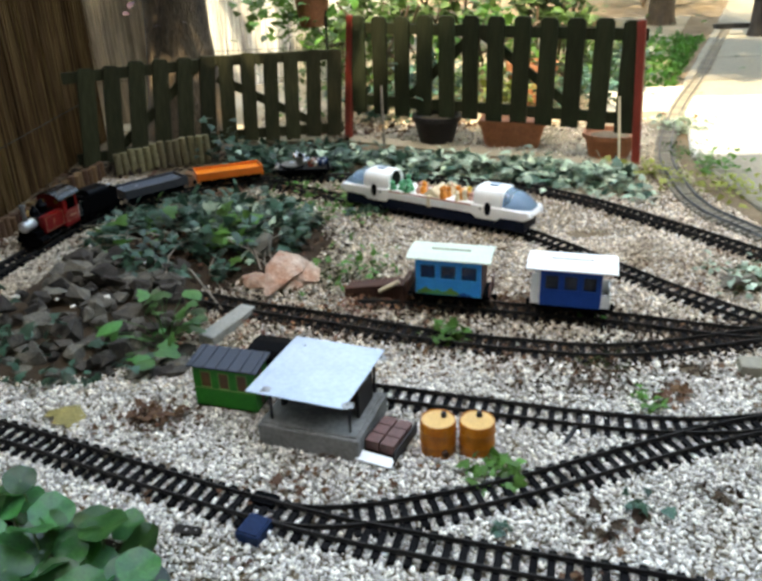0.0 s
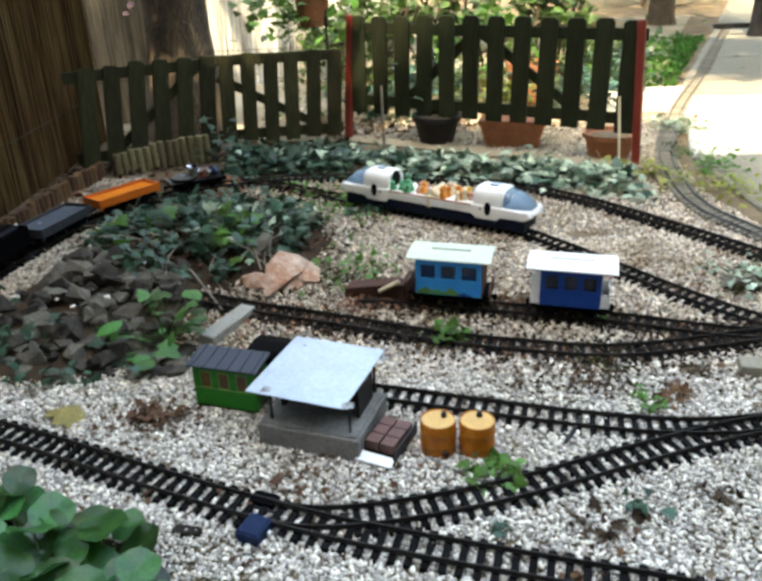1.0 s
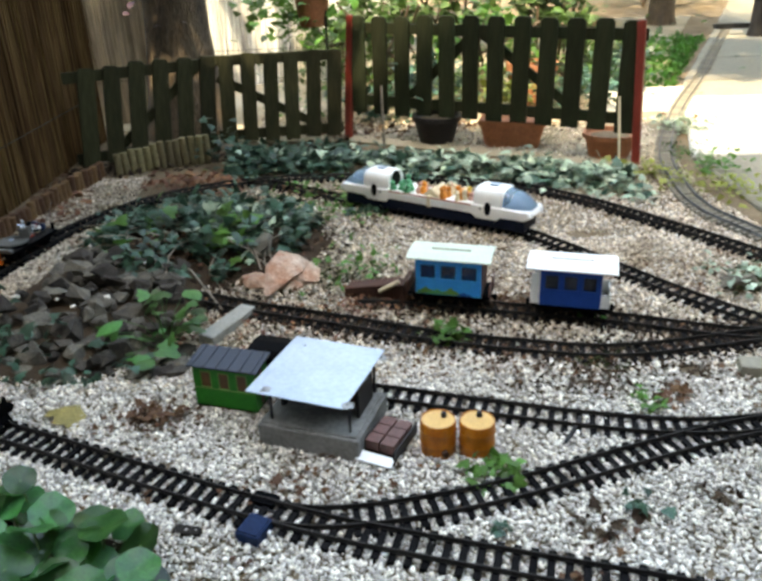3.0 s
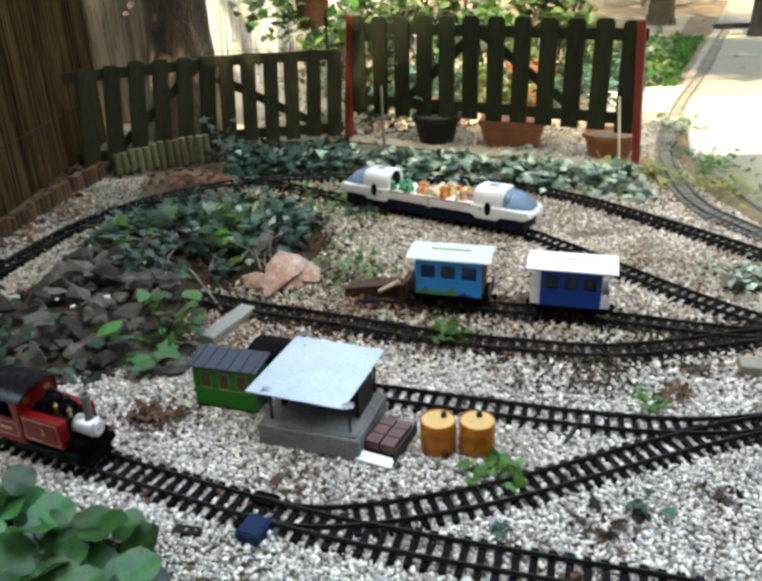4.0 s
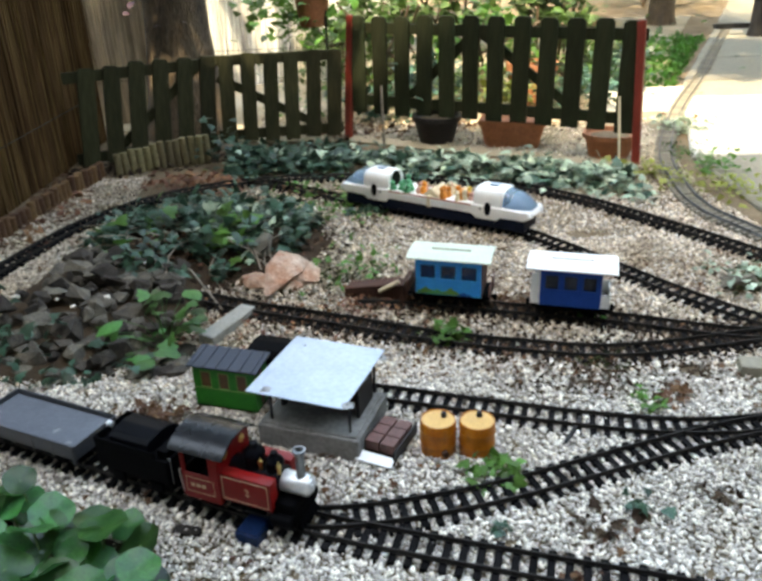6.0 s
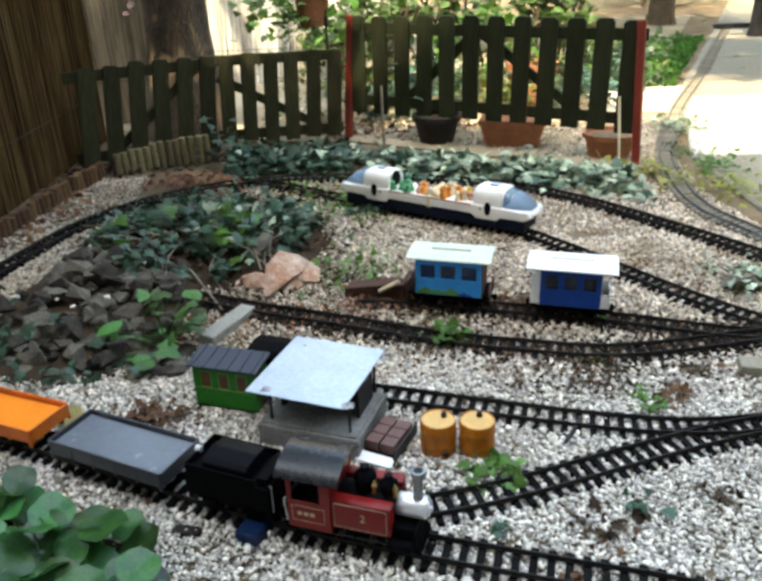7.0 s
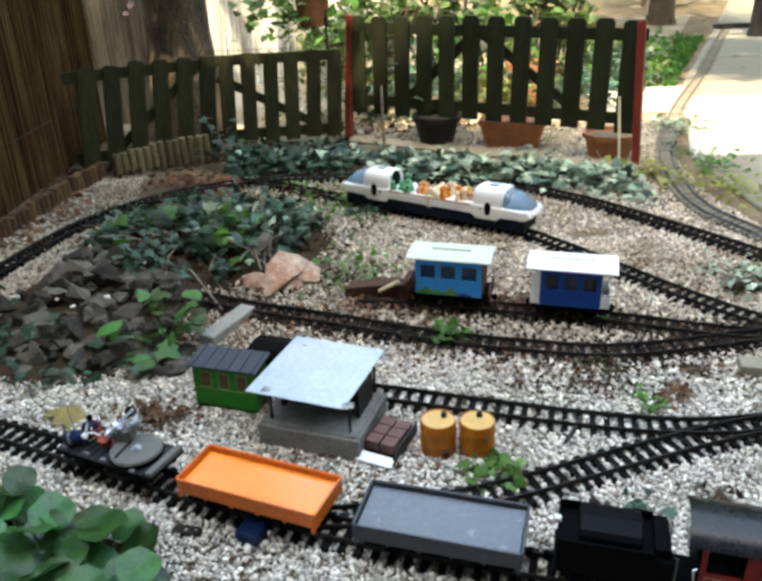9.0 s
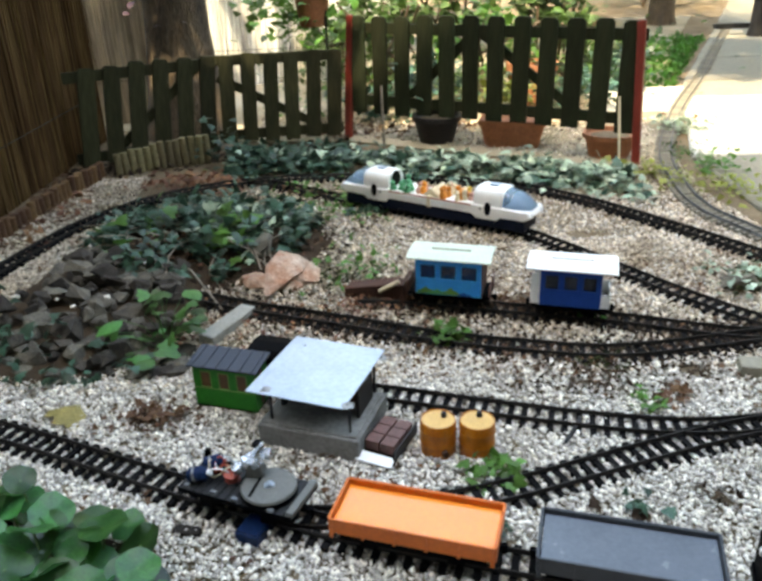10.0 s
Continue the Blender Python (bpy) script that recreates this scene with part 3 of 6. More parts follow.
def chassis(parent, half, frame_y=0.03, material="black_plastic"):
    b = box(-half, half, -frame_y, frame_y, 0.024, 0.032, 0.001)
    for s in (-1, 1):
        box(-half, half, s * frame_y - 0.003, s * frame_y + 0.003, 0.016, 0.032, 0.001, b)
        for x in (-half * 0.6, half * 0.6):
            box(x - 0.013, x + 0.013, s * 0.0345 - 0.003, s * 0.0345 + 0.003, 0.006, 0.026, 0.0015, b)
    part("underframe", b, material, parent)
    for s in (-1, 1):
        c = box(s * half, s * (half + 0.02), -0.004, 0.004, 0.018, 0.024, 0)
        tube((s * (half + 0.02), 0, 0.012), (s * (half + 0.02), 0, 0.026), 0.005, seg=8, bm=c)
        part("coupler", c, material, parent)


def low_wagon(name, half, w, label, bed, side, wall=0.026, floor=0.05):
    e = empty(name, Matrix(), label, "wagon", "wagons of the moving train")
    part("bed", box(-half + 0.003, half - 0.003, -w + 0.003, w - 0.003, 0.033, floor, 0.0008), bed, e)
    n = 5
    for s in (-1, 1):
        b = box(-half, half, s * w - 0.0018, s * w + 0.0018, 0.033, 0.033 + wall, 0.0008)
        box(-half, half, s * (w + 0.001) - 0.0018, s * (w + 0.001) + 0.0018, 0.030 + wall, 0.034 + wall, 0.0006, b)
        for i in range(n + 1):
            x = -half + 0.004 + (2 * half - 0.008) * i / n
            box(x - 0.0014, x + 0.0014, s * (w + 0.0016) - 0.0010, s * (w + 0.0016) + 0.0010, 0.031, 0.031 + wall, 0.0004, b)
            box(x - 0.0022, x + 0.0022, s * (w + 0.0018) - 0.0014, s * (w + 0.0018) + 0.0014, 0.0305, 0.036, 0.0004, b)
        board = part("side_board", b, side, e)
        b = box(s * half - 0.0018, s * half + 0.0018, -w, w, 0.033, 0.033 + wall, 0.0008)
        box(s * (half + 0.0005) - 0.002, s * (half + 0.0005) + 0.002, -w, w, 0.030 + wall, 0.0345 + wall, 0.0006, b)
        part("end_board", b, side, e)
        for k in (-1, 1):
            part("bracket", box(s * (half - 0.003) - 0.003, s * (half - 0.003) + 0.003, k * (w + 0.001) - 0.002, k * (w + 0.001) + 0.002, 0.025, 0.034, 0.0006), side, board)
    # underframe made wider so its black deepens the shade below the wagon
    chassis(e, half - 0.012, 0.038)
    wheelset(e, -half * 0.55)
    wheelset(e, half * 0.55)
    return e


def text_part(name, body, size, material, parent, m):
    cu = bpy.data.curves.new(name, "FONT")
    cu.body, cu.size, cu.align_x, cu.align_y, cu.extrude = body, size, "CENTER", "CENTER", 0.0003
    tmp = bpy.data.objects.new("tmp", cu)
    scene.collection.objects.link(tmp)
    me = bpy.data.meshes.new_from_object(tmp.evaluated_get(bpy.context.evaluated_depsgraph_get()))
    bpy.data.objects.remove(tmp)
    me.materials.clear()
    me.materials.append(M[material])
    return part(name, me, material, parent, m=m)


def outline(parent, x0, x1, z0, z1, y, side):
    b = bmesh.new()
    t = 0.0006
    for a in ((x0, x1, z0, z0 + t), (x0, x1, z1 - t, z1), (x0, x0 + t, z0, z1), (x1 - t, x1, z0, z1)):
        box(a[0], a[1], y - 0.0004, y + 0.0004, a[2], a[3], 0, b)
    return part("lining", b, "cream_line", parent, "thin cream lining")


def locomotive():
    """Front of the smokebox at x = 0; the rest lies behind."""
    e = empty("steam_locomotive", Matrix(), "red toy steam locomotive with silver smokebox and black cab roof", "locomotive")
    # frame, pilot, boiler
    b = box(-0.230, -0.012, -0.030, 0.030, 0.022, 0.032, 0.001)
    box(-0.019, -0.011, -0.036, 0.036, 0.016, 0.036, 0.001, b)
    part("frame", b, "black_plastic", e)
    p = prism([(-0.012, 0.004), (-0.004, 0.004), (-0.011, 0.020)], 0.058, bevel=0.001)
    for k in range(7):
        y = -0.027 + 0.009 * k
        part("pilot_bar", box(-0.013, -0.0035, y - 0.0015, y + 0.0015, 0.003, 0.010), "black_plastic", e)
    part("pilot", p, "black_plastic", e)
    part("boiler", tube((-0.14, 0, 0.069), (-0.045, 0, 0.069), 0.024, seg=24), "black_gloss", e, smooth=True)
    s = tube((-0.047, 0, 0.070), (0.0, 0, 0.070), 0.0175, seg=28, bevel=0.003)
    sb = part("smokebox", s, "silver", e, "bright silver smokebox", smooth=True)
    d = tube((0.0, 0, 0.070), (0.003, 0, 0.070), 0.014, 0.012, seg=24)
    tube((0.003, 0, 0.070), (0.006, 0, 0.070), 0.004, seg=10, bm=d)
    part("smokebox_door", d, "silver", sb, smooth=True)
    part("saddle", box(-0.046, -0.012, -0.034, 0.034, 0.030, 0.053, 0.003), "black_plastic", e)
    # stack
    part("chimney", lathe([(0.0095, 0.084), (0.0070, 0.090), (0.0070, 0.128), (0.0105, 0.130), (0.0105, 0.135), (0.0075, 0.1352), (0.007, 0.125)], 18, None, pose(-0.015, 0, 0)),
         "steel", e, "weathered grey steel chimney", smooth=True)
    for x, r, h in ((-0.060, 0.0145, 0.114), (-0.096, 0.0170, 0.123)):
        part("dome", lathe([(r * 1.1, 0.086), (r, 0.090), (r, h - 0.016), (r * 1.06, h - 0.014), (r * 0.95, h - 0.008), (r * 0.55, h - 0.003), (r * 0.42, h), (r * 0.42, h + 0.005), (r * 0.2, h + 0.007), (0.001, h + 0.007)], 20, None, pose(x, 0, 0)), "black_gloss", e, smooth=True)
    for x in (-0.046, -0.078):
        part("valve", lathe([(0.003, 0.09), (0.003, 0.1), (0.0042, 0.101), (0.0042, 0.105), (0.0015, 0.108), (0.001, 0.112)], 10, None, pose(x, -0.012, 0)), "brass", e, "small brass valve")
    # side tanks
    for s in (-1, 1):
        tank = part("side_tank", box(-0.138, -0.045, s * 0.0325 - 0.0105, s * 0.0325 + 0.0105, 0.038, 0.090, 0.0035), "red_paint", e, smooth=True)
        outline(tank, -0.132, -0.051, 0.043, 0.085, s * 0.0434, s)
        text_part("number", "2", 0.018, "cream_line", tank, Matrix.Translation((-0.088, s * 0.0434, 0.064)) @ pose(0, 0, 0, 90, 0, 0 if s < 0 else 180))
    # cab
    for s in (-1, 1):
        y = s * 0.0445
        c = box(-0.205, -0.136, y - 0.0015, y + 0.0015, 0.028, 0.077, 0.0006)
        for a, q in ((-0.205, -0.198), (-0.153, -0.136)):
            box(a, q, y - 0.0015, y + 0.0015, 0.077, 0.1205, 0.0006, c)
        c = part("cab_side", c, "red_paint", e)
        outline(c, -0.198, -0.146, 0.042, 0.070, s * 0.0463, s)
        w = bmesh.new()
        for k in range(3):
            box(-0.189 + k * 0.010, -0.182 + k * 0.010, s * 0.0463 - 0.0004, s * 0.0463 + 0.0004, 0.053, 0.059, 0, w)
        part("lettering", w, "cream_line", c, "small cream bars of lettering")
        part("window_rim", box(-0.198, -0.153, y - 0.001, y + 0.001, 0.114, 0.1205, 0.0005), "red_paint", c)
    front = prism([(-0.044, 0.09), (0.044, 0.09), (0.044, 0.120), (0.034, 0.130), (0.018, 0.136), (0, 0.138), (-0.018, 0.136), (-0.034, 0.130), (-0.044, 0.120)], 0.003)
    box(-0.044, 0.044, -0.0015, 0.0015, 0.03, 0.091, 0, front)
    part("cab_front", front, "red_paint", e, m=pose(-0.1368, 0, 0, 0, 0, 90))
    for s in (-1, 1):
        part("spectacle", tube((-0.1350, s * 0.024, 0.110), (-0.1338, s * 0.024, 0.110), 0.0075, seg=16), "brass", e, "round brass-rimmed cab window")
    part("cab_rear", box(-0.207, -0.204, -0.044, 0.044, 0.03, 0.078, 0.0006), "black_plastic", e)
    part("cab_floor", box(-0.204, -0.138, -0.042, 0.042, 0.03, 0.042), "black_plastic", e)
    prof = [(-0.051, 0.1185), (-0.047, 0.1235), (-0.034, 0.132), (-0.018, 0.138), (0, 0.140), (0.018, 0.138), (0.034, 0.132), (0.047, 0.1235), (0.051, 0.1185),
            (0.049, 0.118), (0.033, 0.1295), (0.017, 0.1355), (0, 0.1375), (-0.017, 0.1355), (-0.033, 0.1295), (-0.049, 0.118)]
    part("cab_roof", prism(prof, 0.100), "dark_roof", e, "dark curved cab roof", m=pose(-0.172, 0, 0, 0, 0, 90), smooth=True)
    # running gear
    for s in (-1, 1):
        part("cylinder", tube((-0.050, s * 0.037, 0.024), (-0.014, s * 0.037, 0.024), 0.0105, seg=14, bevel=0.001), "black_plastic", e)
        part("coupling_rod", box(-0.165, -0.03, s * 0.0325 - 0.001, s * 0.0325 + 0.001, 0.014, 0.019, 0.0005), "dark_metal", e)
        part("footstep", box(-0.2, -0.185, s * 0.04 - 0.005, s * 0.04 + 0.005, 0.006, 0.012, 0.0006), "black_plastic", e)
    part("backhead", tube((-0.150, 0, 0.070), (-0.139, 0, 0.070), 0.026, seg=18), "black_gloss", e)
    part("drawbar", box(-0.245, -0.208, -0.006, 0.006, 0.024, 0.030, 0.001), "steel", e)
    for k in (-1, 1):
        part("handrail", rope([(-0.208, k * 0.043, 0.034), (-0.212, k * 0.043, 0.075), (-0.208, k * 0.043, 0.078)], 0.0013), "silver", e)
    for x in (-0.165, -0.105):
        wheelset(e, x, 0.019)
    wheelset(e, -0.030, 0.0125)
    return e


def tender():
    e = empty("tender", Matrix(), "black toy coal tender with a rounded load", "tender", "wagons of the moving train")
    half = 0.075
    part("tank_body", box(-half, half, -0.042, 0.042, 0.032, 0.078, 0.002), "black_plastic", e)
    b = bmesh.new()
    for s in (-1, 1):
        box(-half + 0.002, half * 0.7, s * 0.0405 - 0.0015, s * 0.0405 + 0.0015, 0.078, 0.090, 0.0006, b)
    box(-half, -half + 0.003, -0.042, 0.042, 0.078, 0.090, 0.0006, b)
    part("coping", b, "black_plastic", e)
    prof = [(-0.036, 0.078), (-0.034, 0.094), (-0.026, 0.101), (0, 0.104), (0.026, 0.101), (0.034, 0.094), (0.036, 0.078)]
    part("load_cover", prism(prof, 0.082, bevel=0.0015), "black_gloss", e, "glossy rounded black cover", m=pose(-0.006, 0, 0, 0, 0, 90))
    part("toolbox", box(half - 0.024, half - 0.004, -0.034, 0.034, 0.078, 0.092, 0.002), "black_plastic", e)
    part("lamp", tube((-half - 0.006, 0, 0.088), (-half + 0.004, 0, 0.088), 0.006, seg=12, bevel=0.001), "silver", e, "small silver rear lamp")
    for k in (-1, 1):
        part("handrail", rope([(half + 0.004, k * 0.036, 0.034), (half + 0.004, k * 0.036, 0.082), (half, k * 0.036, 0.084)], 0.0012), "steel", e)
        part("buffer_beam", box(k * half - 0.003, k * half + 0.003, -0.04, 0.04, 0.02, 0.034, 0.001), "black_plastic", e)
    chassis(e, half - 0.008)
    for x in (-0.04, 0.04):
        wheelset(e, x)
    return e


def crane_wagon():
    e = empty("winch_wagon", Matrix(), "flat toy wagon with grey turntable, winch and wires", "wagon", "wagons of the moving train")
    half = 0.105
    d = box(-half, half, -0.044, 0.044, 0.030, 0.037, 0.001)
    for k in range(14):
        x = -half + 0.008 + k * (2 * half - 0.016) / 13
        part("plank", box(x - 0.0062, x + 0.0062, -0.043, 0.043, 0.037, 0.0384, 0.0004), "dark_metal", e)
    part("deck", d, "black_plastic", e)
    part("end_plate", box(0.094, 0.106, -0.042, 0.042, 0.036, 0.046, 0.0015), "crane_grey", e, "pale grey raised end plate")
    part("turntable", lathe([(0.039, 0.038), (0.0445, 0.040), (0.0445, 0.049), (0.043, 0.0515), (0.030, 0.052), (0.012, 0.0525), (0.001, 0.053)], 40, None, pose(0.042, -0.001, 0)), "crane_grey", e, "round grey turntable plate", smooth=True)
    part("turntable_rim", lathe([(0.0452, 0.039), (0.0458, 0.041), (0.0458, 0.045), (0.0452, 0.047)], 40, None, pose(0.042, -0.001, 0)), "black_plastic", e)
    part("turntable_slot", box(0.020, 0.025, -0.040, 0.006, 0.0517, 0.0532, 0.0003, None, pose(0, 0, 0, 0, 0, 8)), "black_plastic", e)
    part("pivot_plate", prism([(-0.010, 0.0), (0.008, 0.0), (0.0, 0.006)], 0.012, bevel=0.001), "zinc", e, "small pale pivot plate", m=pose(0.045, -0.002, 0.0525, 0, 0, 30))
    rr = random.Random(14)
    # the winch: a leaning stand of crumpled bright metal with a dark knob
    part("winch_stand", prism([(-0.014, 0.052), (0.016, 0.052), (0.012, 0.078), (-0.002, 0.084), (-0.012, 0.074)], 0.030, bevel=0.002), "crane_grey", e, m=pose(0.006, 0.018, 0, 0, 0, 24))
    for k in range(7):
        w = bmesh.new()
        bmesh.ops.create_icosphere(w, subdivisions=1, radius=0.0125)
        for v in w.verts:
            v.co *= rr.uniform(0.6, 1.25)
        part("foil_cover", w, "crumpled_metal", e, m=pose(-0.016 + 0.007 * k, 0.016 + rr.uniform(-0.016, 0.014), 0.068 + 0.0030 * k + rr.uniform(-0.004, 0.004), rr.uniform(0, 90), rr.uniform(0, 90), 0))
    part("winch_crank", rope([(-0.016, 0.0, 0.060), (0.0, 0.014, 0.084), (0.020, 0.030, 0.106)], 0.0032), "crumpled_metal", e, "shiny steel crank")
    part("winch_knob", lathe([(0.004, 0), (0.009, 0.003), (0.010, 0.009), (0.006, 0.014), (0.001, 0.015)], 14, None, pose(0.004, 0.040, 0.086, 20, 0, 0)), "black_gloss", e, smooth=True)
    # bottle-shaped motors and loose wiring at the rear
    for x, y, a in ((-0.070, 0.014, 25), (-0.078, -0.020, 12)):
        b = tube((-0.016, 0, 0), (0.012, 0, 0), 0.0125, seg=18, bevel=0.003)
        tube((0.012, 0, 0), (0.018, 0, 0), 0.0125, 0.006, 18, b)
        mot = part("motor", b, "blue_dark", e, "dark blue cylindrical motor", smooth=True, m=pose(x, y, 0.054, 0, -14, a))
        # white tip stands for the highlight on the blue casing
        part("motor_cap", tube((0.018, 0, 0), (0.024, 0, 0), 0.005, seg=12), "white_plastic", mot)
        part("motor_band", tube((-0.006, 0, 0), (-0.002, 0, 0), 0.0131, seg=18), "steel", mot)
    part("wire_drum", lathe([(0.013, 0.038), (0.013, 0.041), (0.009, 0.042), (0.009, 0.056), (0.013, 0.057), (0.013, 0.060), (0.004, 0.060), (0.001, 0.061)], 18, None, pose(-0.034, 0.012, 0, 14, 8, 0)), "wire_red", e, smooth=True)
    for k in range(8):
        q, h, c = rr.uniform(0.010, 0.022), rr.uniform(0.046, 0.064), rr.uniform(-0.060, -0.030)
        pts = [(c + q * 1.3 * math.cos(a + k), 0.004 + q * math.sin(a + k) + rr.uniform(-0.002, 0.002), h + 0.010 * math.sin(2 * a + k)) for a in np.linspace(0, rr.uniform(3, 6), 12)]
        part("loose_wire", rope(pts, 0.0012), ("wire_red", "black_plastic", "silver", "wire_red", "cream")[k % 5], e)
    for x, y in ((-0.090, -0.036), (-0.040, -0.036), (0.000, -0.038), (0.066, -0.041)):
        part("deck_fitting", box(x - 0.005, x + 0.005, y - 0.003, y + 0.003, 0.038, 0.043, 0.001), "steel", e)
    part("whip", tube((-0.098, 0.0, 0.037), (-0.135, 0.02, 0.115), 0.0010, 0.0006, 6), "steel", e, "thin upright wire")
    part("stake_post", box(-0.1, -0.092, 0.03, 0.038, 0.037, 0.06, 0.001), "black_plastic", e)
    chassis(e, half - 0.01)
    for x in (-0.055, 0.055):
        wheelset(e, x)
    return e


# distance along the loop of the smokebox front
RUN = [(0.0, 3.735), (0.5, 3.932), (1.0, 4.150), (1.5, 4.350), (2.0, 4.550), (2.5, 4.733), (3.0, 4.885), (3.4, 4.985), (3.8, 5.083), (4.0, 5.136), (4.5, 5.261), (5.0, 5.371), (5.5, 5.473),
       (6.25, 5.598), (7.0, 5.742), (7.5, 5.880), (8.0, 6.018), (8.5, 6.163), (9.0, 6.314), (9.5, 6.460), (10.0, 6.577)]


def smooth_run(t, K):
    T, S = np.array([k[0] for k in K]), np.array([k[1] for k in K])
    h, d = np.diff(T), np.diff(S) / np.diff(T)
    g = np.empty(len(T))
    g[0], g[-1] = d[0], d[-1]
    g[1:-1] = (h[1:] * d[:-1] + h[:-1] * d[1:]) / (h[:-1] + h[1:])
    i = min(max(np.searchsorted(T, t) - 1, 0), len(h) - 1)
    u = (t - T[i]) / h[i]
    return float((2 * u ** 3 - 3 * u ** 2 + 1) * S[i] + (u ** 3 - 2 * u ** 2 + u) * h[i] * g[i] + (3 * u ** 2 - 2 * u ** 3) * S[i + 1] + (u ** 3 - u ** 2) * h[i] * g[i + 1])


loco = locomotive()
coal_tender = tender()
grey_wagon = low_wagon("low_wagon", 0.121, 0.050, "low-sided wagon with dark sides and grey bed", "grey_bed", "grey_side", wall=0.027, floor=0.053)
orange_wagon = low_wagon("low_wagon", 0.1225, 0.0465, "bright orange low-sided toy wagon", "orange", "orange_shaded", wall=0.026, floor=0.050)
crane = crane_wagon()
TRAIN = ((loco, -0.115, 0.045, 0.105), (coal_tender, -0.312, 0.04, 0), (grey_wagon, -0.552, 0.066, 0), (orange_wagon, -0.852, 0.067, 0), (crane, -1.138, 0.055, 0))


def motions():
    for thing, mid, half, lead in TRAIN:
        rows = []
        for t in np.arange(0, 10.01, 0.1):
            s = smooth_run(t, RUN) + mid
            a, b = on_loop(s - half), on_loop(s + half)
            d = b - a
            turn = pose(0, 0, 0, 0, 0, math.degrees(math.atan2(d.y, d.x)))
            rows.append((float(t), Matrix.Translation((a + b) / 2) @ turn @ pose(-mid if thing is loco else 0, 0, 0)))
        walk(thing, rows)
        for w in [c for c in thing.children if c.name.startswith("wheelset")]:
            r = w.matrix_basis.translation.z
            base = w.matrix_basis.translation.copy()
            rows, s0 = [], smooth_run(0, RUN)
            for k in range(0, 301):
                a = (smooth_run(k / 30, RUN) - s0) / r
                rows.append((k / 30, Matrix.Translation(base) @ Matrix.Rotation(a, 4, "Y")))
            walk(w, rows)


# ---- station shelter, goods and standing vehicles ----
def heading(a, b):
    return math.degrees(math.atan2(b[1] - a[1], b[0] - a[0]))


def shelter():
    e = empty("station_shelter", pose(-0.236, 1.150, 0, 0, 0, -19.5), "small station shelter with zinc roof on a grey concrete base", "shelter")
    w, d, h = 0.198, 0.165, 0.047
    part("plinth", box(0, w, 0, d, -0.004, h, 0.004), "hut_concrete", e, "rough grey concrete plinth")
    part("plinth_rim", box(0.006, w - 0.006, 0.006, d - 0.006, h - 0.001, h + 0.004, 0.002), "hut_concrete", e)
    # walls coloured black to carry the shade under the roof
    part("back_wall", box(0.02, w - 0.02, d - 0.035, d - 0.028, h + 0.004, 0.112, 0.001), "pot_black", e)
    for s in (0.02, w - 0.027):
        part("side_wall", box(s, s + 0.007, d * 0.38, d - 0.035, h + 0.004, 0.112, 0.001), "pot_black", e)
    part("bench", box(0.035, w - 0.035, d - 0.055, d - 0.037, h + 0.004, h + 0.022, 0.002), "rust_board", e, "brown waiting bench")
    for x in (0.022, w - 0.022):
        for y in (0.02, d - 0.012):
            part("post", tube((x, y, h + 0.003), (x, y, 0.113), 0.0028, seg=8), "dark_metal", e)
    roof = prism([(-0.096, 0), (0.096, 0), (0.096, 0.0022), (-0.096, 0.0022)], 0.212, bevel=0.0006)
    part("roof", roof, "zinc", e, "flat pale zinc roof sheet with corner bolts", m=e.matrix_basis.inverted() @ pose(-0.124, 1.219, 0.1150, 0.4, 0.3, -21))
    rr = random.Random(2)
    for x, y in ((0.015, 0.010), (0.178, 0.008), (0.022, 0.180), (0.183, 0.178)):
        st = lathe([(0.010, 0), (0.0095, 0.0004), (0.001, 0.0005)], 14, None, pose(x + rr.uniform(-0.004, 0.004), y + rr.uniform(-0.003, 0.003), 0.1168))
        for v in st.verts:
            v.co.x += rr.uniform(-0.003, 0.003)
            v.co.y += rr.uniform(-0.003, 0.003)
        part("stain", st, "zinc_stain", e, "grey stain round a roof bolt")
        part("bolt", lathe([(0.0028, 0.1155), (0.0028, 0.1185), (0.0015, 0.1195), (0.0002, 0.1196)], 8, None, pose(x, y, 0)), "steel", e)
    return e


def crate():
    e = empty("goods_ramp", pose(-0.048, 1.097, 0, 0, 0, -27), "small loading ramp stacked with brown parcels", "ramp")
    part("base", prism([(0, 0), (0.065, 0), (0.065, 0.016), (0, 0.012)], 0.1, bevel=0.001), "black_plastic", e, m=pose(0, 0.05, 0))
    part("front_plate", box(-0.002, 0.068, -0.012, 0.010, 0.012, 0.016, 0.001), "white_plastic", e, "white front edge", m=pose(0, 0, 0, 14, 0, 0))
    for k in (-1, 1):
        part("side_rail", box(0.066, 0.069, 0.0, 0.1, 0.012, 0.034, 0.0006) if k > 0 else box(-0.003, 0.0, 0.0, 0.1, 0.012, 0.03, 0.0006), "dark_metal", e)
    for i in range(2):
        for j in range(3):
            part("parcel", box(0.004 + i * 0.030, 0.031 + i * 0.030, 0.014 + j * 0.028, 0.040 + j * 0.028, 0.015, 0.036, 0.002), "brown_block", e)
    return e


